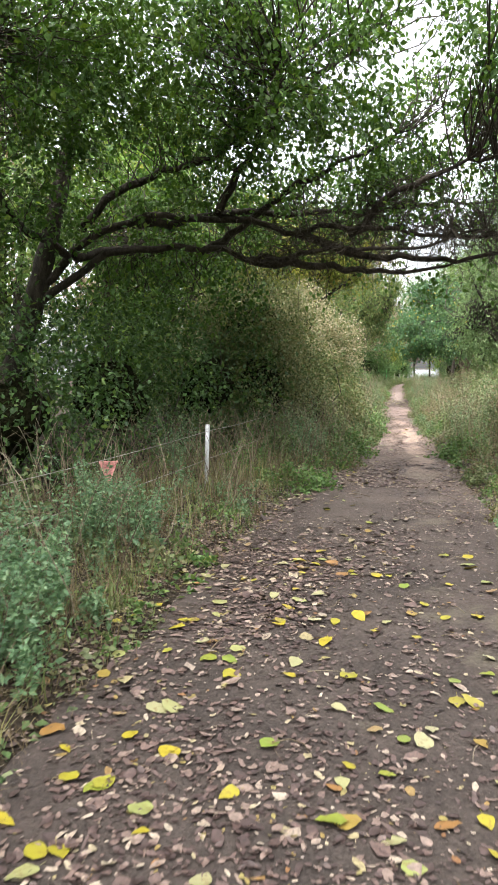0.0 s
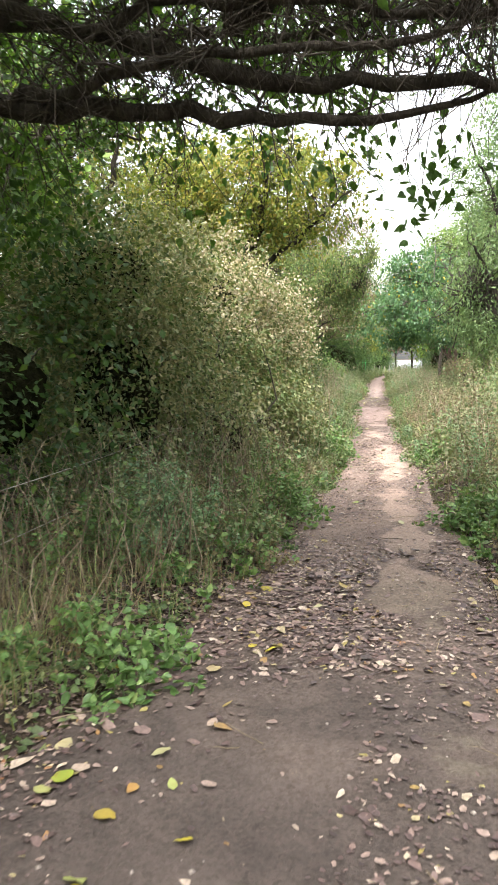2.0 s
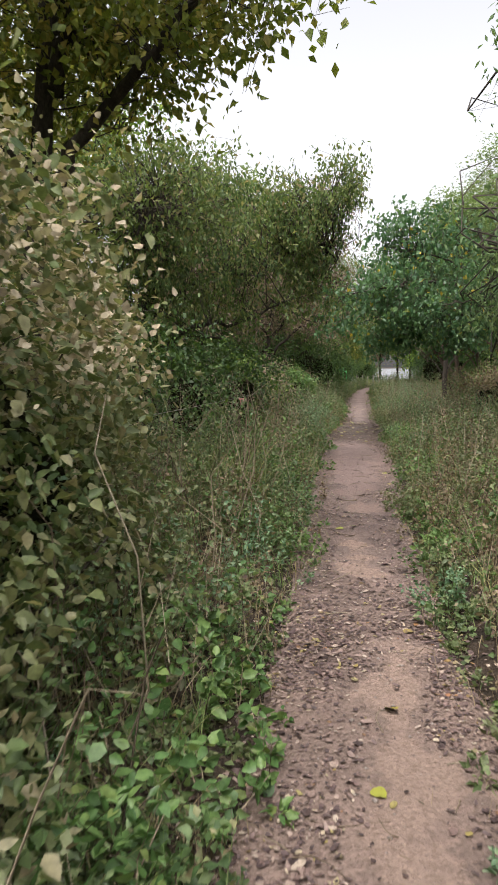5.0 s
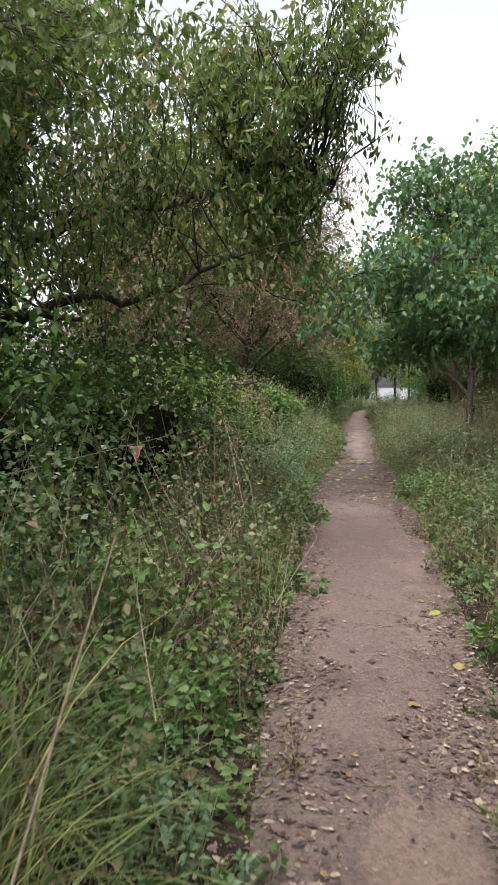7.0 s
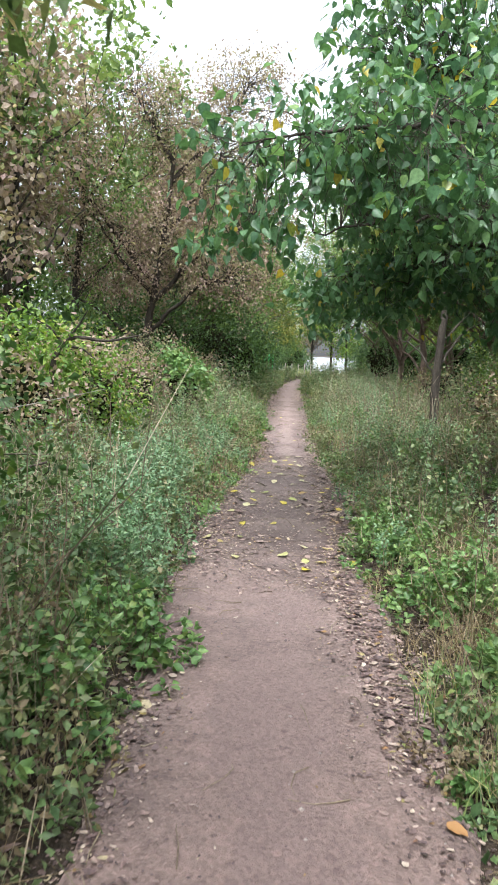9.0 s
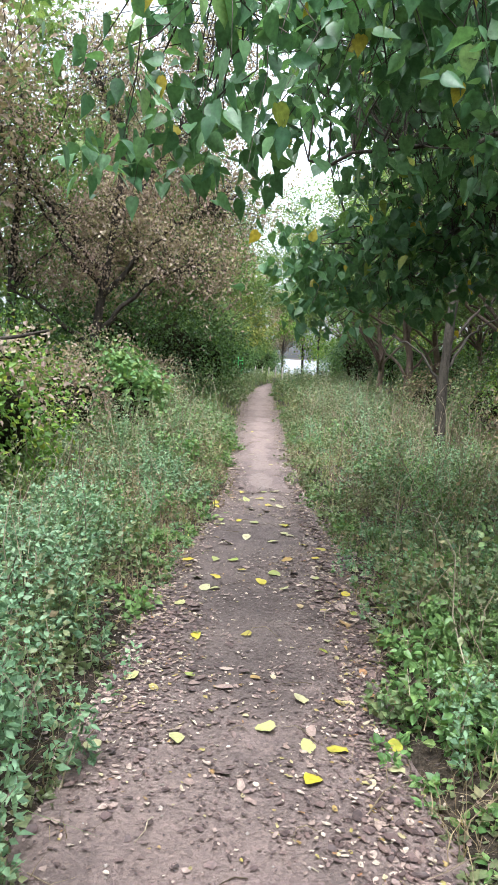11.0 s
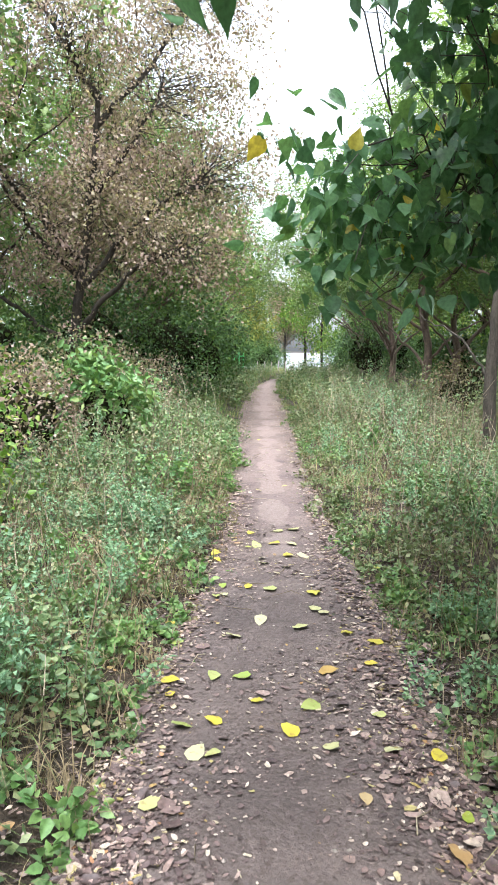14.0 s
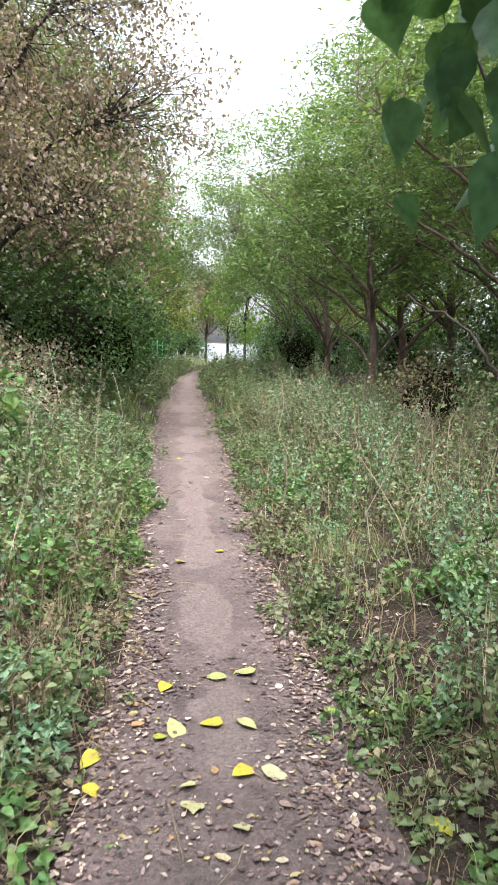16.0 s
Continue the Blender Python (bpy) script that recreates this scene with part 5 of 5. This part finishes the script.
    # then rank weeds of several kinds in patches
    for y0, y1, side, reach, tall, n in ((8.5, 16.5, -1, 1.9, 0.7, 800), (16.0, 30.0, -1, 2.7, 1.05, 1900), (29.5, 43.0, -1, 3.6, 0.72, 1900), (1.0, 13.0, 1, 2.4, 0.45, 500), (12.0, 29.0, 1, 2.8, 0.8, 1700), (28.0, 46.0, 1, 4.4, 0.72, 2500)):
        field(n, y0, y1, side, 0.0, reach, tall, 22, 0.048, patch=(1.0, -0.5))
        field(n // 2, y0, y1, side, 0.1, reach, tall * 0.8, 40, 0.036, ferny, patch=(13.0, -0.1))
        field(n // 2, y0, y1, side, 0.05, reach, tall * 0.62, 15, 0.062, broad, patch=(21.0, -0.1))
        field(n // 3, y0, y1, side, 0.5, reach, tall * 1.25, 20, 0.04, patch=(33.0, 0.25))
        field(n * 2 // 3, y0, y1, side, 0.05, reach, tall * 0.95, 24, 0.034, wither, patch=(47.0, 0.0), each=7, radius=0.2)
        tufts(n // 8, y0, y1, side, 0.1, reach, tall * 0.7, grass, 14, 0.007, 1.0)
        tufts(n // 9, y0, y1, side, 0.05, reach, tall * 0.6, straw, 13, 0.006, 1.1)
        stalks(n // 6, y0, y1, side, 0.3, reach, tall * 1.15)
    # thatch of short grass and creeping leaves between the weeds
    for y0, y1, side, reach, n in ((0.5, 16.0, -1, 2.4, 900), (16.0, 30.0, -1, 2.8, 900), (30.0, 45.0, -1, 3.8, 1500), (1.0, 16.0, 1, 2.4, 700), (16.0, 30.0, 1, 2.8, 900), (30.0, 47.0, 1, 4.6, 1900)):
        tufts(n // 2, y0, y1, side, -0.1, reach, 0.30, straw, 9, 0.006, 1.7)
        tufts(n // 5, y0, y1, side, 0.0, reach, 0.24, grass, 8, 0.006, 1.3)
        P, d = verge_points(rng, n * 8, y0, y1, side, -0.2, reach, 1.7)
        ok = relief(P[:, 0] + 31, P[:, 1], 1.6) + 0.5 * relief(P[:, 0], P[:, 1] + 17, 4.5) > -0.55
        P, d = P[ok], d[ok]
        P[:, 2] += 0.03 + rng.uniform(0, 0.08, len(P)) * np.clip(d, 0, 1)
        leaves(weed, rng, P, 0.055, None, 0.05, 0.7, flat=0.6, narrow=True)
    # a big tuft by the path
    for x, y in ((-2.25, 21.6), (-2.45, 22.1), (-2.6, 21.2)):
        P = np.array([[x, y, float(ground_z(x, y))]]).repeat(260, 0) + rng.normal(size=(260, 3)) * [0.1, 0.1, 0]
        blades(grass, rng, P, 1.0, 0.011, 2.1, segs=6)
        blades(straw, rng, P[:130], 0.7, 0.008, 2.3, segs=6)
    tufts(90, 32.5, 40.0, -1, -0.05, 0.9, 0.42, straw, 18, 0.006, 1.3)
    tufts(70, 26.5, 31.0, 1, 0.05, 1.0, 0.42, straw, 18, 0.006, 1.3)
    stalks(260, 33.0, 46.0, 1, 0.8, 4.4, 0.95)
    field(900, 33.0, 46.0, 1, 0.4, 4.4, 0.75, 40, 0.034, ferny, patch=(61.0, -0.1))
    field(700, 30.0, 43.0, -1, 0.4, 3.4, 0.7, 40, 0.034, ferny, patch=(66.0, -0.1))
    field(520, 27.5, 35.5, 1, 0.0, 1.7, 0.25, 14, 0.062, broad, patch=(5.0, -0.2))
    for side in (-1, 1):
        field(1500, 42.0, 75.0, side, 0.05, 4.0, 0.6, 12, 0.09)
        tufts(700, 46.0, 84.0, side, -0.1, 1.8, 0.35, grass, 14, 0.012, 0.7)
    stuff("weeds", weed, M_WEED, "rank green and browning weeds along the path", "weeds")
    field(900, 11.0, 25.0, 1, 0.3, 2.6, 0.85, 24, 0.036, wither, patch=(52.0, -0.3))
    stuff("withered_weeds", wither, M_WITHER, "browning withered weeds in patches", "weeds")
    stuff("nettles", broad, M_NETTLE, "broad-leaved fresh green weeds in patches", "weeds")
    stuff("herbs", ferny, M_FERNY, "soft blue-green ferny herbs beside the path", "herbs")
    stuff("weed_stems", stem, M_STALK, "thin stems of the weeds", "weeds")
    stuff("grass", grass, M_GRASS, "arching green grass on the verges", "grass")
    stuff("dry_grass", straw, M_STRAW, "bleached dry grass tufts on the verges", "grass")
    stuff("dry_stalks", stalk, M_STALK, "bare upright dry stalks among the weeds", "stalks")


def build_litter():
    """Leaves on the ground: the many brown ones together, the large bright ones singly."""
    rng = np.random.default_rng(61)
    g = Geo()

    def chips(P, size):
        """Dry leaves and shreds: ragged, bent, each of another outline."""
        n = len(P)
        r = size * 0.31 * np.exp(rng.normal(size=n) * 0.38)
        turn = rng.uniform(0, 2 * np.pi, n)
        slim = rng.uniform(0.35, 0.85, n)
        tilt = rng.normal(size=(n, 2)) * 0.16
        ring = []
        for k in range(7):
            a = 2 * np.pi * k / 7
            q = r * rng.uniform(0.55, 1.15, n)
            px, py = np.cos(a) * q, np.sin(a) * q * slim
            x, y = px * np.cos(turn) - py * np.sin(turn), px * np.sin(turn) + py * np.cos(turn)
            ring.append(np.stack([x, y, x * tilt[:, 0] + y * tilt[:, 1] + r * rng.uniform(0, 0.30, n)], 1))
        V = np.stack([np.zeros((n, 3))] + ring, 1) + P[:, None, :]
        i = np.arange(n)[:, None] * 8
        g.add(V, np.concatenate([i + [[0, 1 + k, 1 + (k + 1) % 7]] for k in range(7)]))

    def scatter(n, y0, y1, u0, u1, size, edges=False):
        y = rng.uniform(y0, y1, n)
        u = rng.uniform(u0, u1, n)
        if edges:
            u = np.sign(rng.normal(size=n)) * (1.12 - 0.75 * rng.beta(1.1, 2.6, n))
        keep = rng.uniform(size=n) < 0.55 + 0.6 * relief(u * 2, y, 0.9)
        y, u = y[keep], u[keep]
        x = (edge_left(y) + edge_right(y)) / 2 + u * (edge_right(y) - edge_left(y)) / 2
        clean = np.clip((worn_at(x, y) - 0.34) / 0.14, 0, 1)
        some = rng.uniform(size=len(x)) > 0.93 * clean
        x, y = x[some], y[some]
        z = np.maximum(path_z(x, y) + 0.006, ground_z(x, y)) + rng.uniform(0.001, 0.008, len(x))
        chips(np.stack([x, y, z], 1), size)

    scatter(30000, 0.8, 12.0, -1.25, 1.2, 0.050)
    scatter(16000, 0.8, 11.0, -1.35, 0.3, 0.062)
    scatter(18000, 0.8, 11.5, -1.25, 1.2, 0.022)
    scatter(15000, 10.0, 19.0, -1.2, 1.2, 0.034)
    scatter(8000, 10.0, 19.0, -1.2, 1.2, 0.038)
    scatter(10000, 9.0, 30.0, -1, 1, 0.034, True)
    scatter(13000, 18.0, 25.5, -1.1, 1.1, 0.040)
    scatter(5000, 25.0, 30.5, -1.0, 1.0, 0.022)
    scatter(6000, 26.0, 33.0, -1, 1, 0.036, True)
    scatter(15000, 30.0, 37.0, -1.1, 1.15, 0.032)
    scatter(700, 29.0, 37.0, -1.1, 1.2, 0.065)
    scatter(12000, 31.0, 38.5, -1, 1, 0.040, True)
    scatter(10000, 28.0, 37.5, 0.65, 1.35, 0.046)
    scatter(15000, 36.0, 56.0, -1, 1, 0.046, True)
    for y0, y1, side, reach, n in ((0.5, 16.0, -1, 2.0, 5000), (16.0, 47.0, -1, 1.6, 5000), (0.5, 47.0, 1, 1.6, 6000)):
        P, d = verge_points(rng, n, y0, y1, side, -0.1, reach, 1.4)
        P[:, 2] += 0.02
        chips(P, 0.05)
        P, d = verge_points(rng, n * 2, y0, y1, side, -0.15, 0.7, 1.2)
        P[:, 2] += 0.018
        chips(P, 0.036)
    stuff("leaf_litter", g, M_LITTER, "brown fallen leaves lying on the path", "leaves")
    # large single leaves
    shapes = []
    for k in range(6):
        bm = bmesh.new()
        L, Wd = 1.0, rng.uniform(0.62, 0.8)
        ring = []
        rib = []
        for q in range(7):
            s = q / 6
            wide = Wd * 0.5 * math.sin(math.pi * min(1, s * 0.93 + 0.07) ** 0.75) ** 0.8 if 0 < q < 6 else 0.0
            bend = 0.05 * math.sin(s * 3.0 + k) + 0.015 * rng.normal()
            rib.append(bm.verts.new((0, s * L - 0.5, bend)))
            lift = rng.uniform(0.0, 0.09)
            ring.append((bm.verts.new((-wide, s * L - 0.5, bend + lift)), bm.verts.new((wide, s * L - 0.5, bend + rng.uniform(0.0, 0.09)))) if 0 < q < 6 else None)
        for q in range(6):
            for side in (0, 1):
                a, b = ring[q], ring[q + 1]
                f = [rib[q]] + ([a[side]] if a else []) + ([b[side]] if b else []) + [rib[q + 1]]
                bm.faces.new(f if side else f[::-1])
        st = [bm.verts.new(c) for c in ((-0.012, -0.72, 0.05), (0.012, -0.72, 0.05))]
        bm.faces.new([rib[0], st[0], st[1]])
        me = bpy.data.meshes.new("fallen_leaf")
        bm.to_mesh(me)
        bm.free()
        me.materials.append(M_FALLEN)
        for f in me.polygons:
            f.use_smooth = True
        shapes.append(me)
    spots = []
    for n, y0, y1, u0, u1, s in ((170, 1.6, 6.0, -1.2, 0.95, 0.105), (26, 6.0, 10.5, -1.1, 0.2, 0.09), (10, 10.5, 18, -1.1, 0.9, 0.08), (6, 18, 28, -1.1, 1.1, 0.075), (78, 30.6, 36.8, -1.15, 1.35, 0.10), (8, 37.5, 44, -1, 1.1, 0.09)):
        for _ in range(n):
            spots.append((rng.uniform(y0, y1), rng.uniform(u0, u1), s * rng.uniform(0.6, 1.15)))
    for y, u, s in spots:
        x = float((edge_left(y) + edge_right(y)) / 2 + u * (edge_right(y) - edge_left(y)) / 2)
        z = float(max(path_z(x, y) + 0.006, ground_z(x, y))) + 0.012
        ob = new("fallen_leaf", shapes[rng.integers(0, 6)])
        ob.matrix_basis = pose(x, y, z, rng.normal() * 9, rng.normal() * 9, rng.uniform(0, 360)) @ Matrix.Diagonal((s, s, s * 0.8, 1))
        tagged(ob, "large yellowing fallen leaf lying on the path", "leaf", "fallen leaves on the path")
    # pebbles and twigs
    g = Geo()
    n = 900
    y = rng.uniform(1, 42, n)
    u = rng.uniform(-1, 1, n)
    x = (edge_left(y) + edge_right(y)) / 2 + u * (edge_right(y) - edge_left(y)) / 2
    c = np.stack([x, y, path_z(x, y) + 0.006], 1)
    r = rng.uniform(0.004, 0.013, n)
    oct_v = np.array([(1, 0, 0), (0, 1, 0), (-1, 0, 0), (0, -1, 0), (0, 0, 0.7), (0, 0, -0.7)])
    V = c[:, None, :] + oct_v[None] * r[:, None, None] * rng.uniform(0.7, 1.3, (n, 6, 1))
    i = np.arange(n)[:, None] * 6
    g.add(V, np.concatenate([i + [list(f)] for f in ((0, 1, 4), (1, 2, 4), (2, 3, 4), (3, 0, 4), (1, 0, 5), (2, 1, 5), (3, 2, 5), (0, 3, 5))]))
    stuff("pebbles", g, M_STONE, "small grit and pebbles on the path", "pebbles")
    g = Geo()
    n = 420
    y = rng.uniform(1, 44, n)
    u = rng.uniform(-1.15, 1.15, n)
    x = (edge_left(y) + edge_right(y)) / 2 + u * (edge_right(y) - edge_left(y)) / 2
    a = np.stack([x, y, np.maximum(path_z(x, y), ground_z(x, y)) + 0.012], 1)
    th = rng.uniform(0, 6.28, n)
    ln = rng.uniform(0.06, 0.28, n)
    b = a + np.stack([np.cos(th) * ln, np.sin(th) * ln, np.zeros(n)], 1)
    twig_lines(g, rng, a, b, 0.0035, 0.0015, 0.0, 3)
    stuff("fallen_twigs", g, M_STALK, "thin fallen twigs scattered on the path", "twigwork")


def herb_clump(rng, x, y, r, h, mat, leaf, plants, per, label, wide=0.66):
    t = thing("herb_clump", (x, y, float(ground_z(x, y))), label, "plant", "leafy clumps beside the path")
    o = rng.normal(size=(plants, 2)) * 0.55
    P = np.stack([x + o[:, 0] * r, y + o[:, 1] * r, np.zeros(plants)], 1)
    P[:, 2] = ground_z(P[:, 0], P[:, 1]) - 0.01
    a, b = Geo(), Geo()
    forbs(a, b, rng, P, h * np.clip(1.1 - 0.5 * (o ** 2).sum(1), 0.4, 1.1), per, leaf, 0.3, wide)
    part("foliage", a, mat, t)
    tagged(part("stalk_tuft", b, M_STALK, t), kind="stuff")


def build_clumps():
    rng = np.random.default_rng(55)
    fresh, soft, dark = "low bright green leafy clump at the path's edge", "soft grey-green ferny clump at the path's edge", "dark green nettle clump at the path's edge"
    for x, y, r, h in ((-1.62, 9.1, 0.30, 0.30), (-1.45, 12.7, 0.35, 0.32), (-2.35, 28.9, 0.28, 0.35), (-2.5, 28.0, 0.3, 0.3), (-3.1, 37.3, 0.4, 0.4), (-2.9, 39.8, 0.35, 0.35), (-0.55, 37.2, 0.3, 0.35), (-0.35, 36.6, 0.3, 0.3), (-0.9, 40.0, 0.35, 0.4), (0.35, 12.5, 0.4, 0.3)):
        herb_clump(rng, x, y, r, h, M_NETTLE, 0.062, 42, 16, fresh)
    for x, y, r, h in ((-2.75, 30.4, 0.35, 0.6), (-2.7, 29.6, 0.3, 0.5), (-3.0, 31.6, 0.4, 0.65), (-3.2, 32.9, 0.4, 0.5), (-3.05, 35.6, 0.35, 0.45), (-2.25, 3.6, 0.3, 0.55), (-2.35, 5.0, 0.3, 0.6), (-2.05, 2.9, 0.25, 0.5), (-1.95, 11.0, 0.35, 0.5)):
        herb_clump(rng, x, y, r, h * 1.1, M_FERNY, 0.046, 52, 54, soft, 0.5)
    for x, y, r, h in ((-0.75, 31.9, 0.3, 0.25), (-0.7, 32.9, 0.35, 0.3), (-0.85, 31.0, 0.3, 0.22), (-0.6, 29.8, 0.3, 0.35), (-0.45, 28.6, 0.3, 0.3), (-2.15, 22.9, 0.3, 0.4), (-1.75, 20.6, 0.3, 0.3)):
        herb_clump(rng, x, y, r, h, M_NETTLE, 0.052, 48, 16, dark)


# ================= fence, pennants, green railing =================
def build_fence():
    posts = [(-2.95, 1.2), (-2.52, 7.95), (-2.75, 14.0)]
    f = thing("wire_fence", (-2.6, 7.95, 0.0), "sagging wire fence on thin galvanised posts", "fence")
    tops = []
    for x, y in posts:
        g = Geo()
        z0 = float(ground_z(x, y))
        top = 0.85
        tube(g, np.array([(x - 0.02, y, z0 - 0.3), (x - 0.01, y, 0.5), (x, y, top)]), 0.024, 0.024, 12)
        pst = part("post", g, M_STEEL, f, "slim galvanised metal post")
        g = Geo()
        tube(g, np.array([(x, y, top - 0.001), (x, y, top + 0.006)]), 0.026, 0.022, 12)
        part("cap", g, M_STEEL, pst)
        tops.append((x, y))
    for h, sag in ((0.79, 0.05), (0.48, 0.05), (0.18, 0.03)):
        g = Geo()
        for (xa, ya), (xb, yb) in zip(tops, tops[1:]):
            t = np.linspace(0, 1, 14)
            line = np.stack([xa + (xb - xa) * t + 0.028, ya + (yb - ya) * t, h - sag * 4 * t * (1 - t)], 1)
            tube(g, line, 0.0035, 0.0035, 5)
        part("wire", g, M_WIRE, f, "weathered fence wire")
    rng = np.random.default_rng(71)
    for x, y, z, s in ((-2.63, 5.6, 0.73, 0.16), (-3.06, 25.3, 1.06, 0.10)):
        bm = bmesh.new()
        n = 6
        cols = []
        for i in range(n + 1):
            t = i / n
            row = []
            for j in range(n + 1 - i):
                u = (j + i * 0.5) / n - 0.5
                row.append(bm.verts.new((0.012 * math.sin(9 * u + 3 * t), u * s, -t * s * 1.25)))
            cols.append(row)
        for i in range(n):
            for j in range(len(cols[i]) - 1):
                bm.faces.new((cols[i][j], cols[i][j + 1], cols[i + 1][j]))
                if j + 1 < len(cols[i + 1]):
                    bm.faces.new((cols[i][j + 1], cols[i + 1][j + 1], cols[i + 1][j]))
        bmesh.ops.solidify(bm, geom=bm.faces[:], thickness=0.002)
        p = part("pennant", bm, M_PENNANT)
        p.matrix_basis = pose(x, y, z, 0, 0, -62)
        tagged(p, "faded red triangular cloth pennant hung on a wire", "pennant")
    # wire carrying the far pennant
    g = Geo()
    t = np.linspace(0, 1, 14)
    tube(g, np.stack([-2.95 - 0.35 * t, 20.5 + 11 * t, 1.09 - 0.1 * t * (1 - t)], 1), 0.003, 0.003, 5)
    w = part("fence_wire", g, M_WIRE)
    tagged(w, "single weathered wire running through the weeds", "wire")


def build_railing():
    """Green-painted tree guard by the far bend."""
    t = thing("green_railing", (-5.6, 70.0, 0), "bright green painted metal railing beside the far bend", "railing")
    for k in range(6):
        g = Geo()
        x = -6.1 + 0.24 * k
        tube(g, np.array([(x, 70, -0.2), (x, 70, 0.7), (x, 70, 1.35 - 0.08 * (k % 2))]), 0.035, 0.03, 8)
        part("upright", g, M_GREENPOST, t)
    for z in (0.5, 1.1):
        g = Geo()
        tube(g, np.array([(-6.15, 70, z), (-5.4, 70, z), (-4.85, 70, z)]), 0.025, 0.025, 6)
        part("rail", g, M_GREENPOST, t)
    rng = np.random.default_rng(72)
    base = None
    for k in range(7):
        x, y = -4.5 + 0.42 * k, 76.0 + 0.3 * k
        if base is None:
            g = Geo()
            tube(g, np.array([(x, y, -0.2), (x, y, 0.4), (x, y, 0.75)]), 0.04, 0.035, 8, rng, 0.05)
            base = part("fence_post", g, M_WOODPOST)
            tagged(base, "weathered grey wooden post at the end of the path", "post", "wooden posts at the path's end")
        else:
            copy_thing(base, pose(0.42 * k, 0.3 * k, -0.02 * (k % 3), 0, 0, 0))


build_ground()
build_path()
build_distance()
build_left_side()
build_right_side()
build_bordering_shrubs()
build_far_woods()
build_verges()
build_clumps()
build_fence()
build_railing()
build_litter()
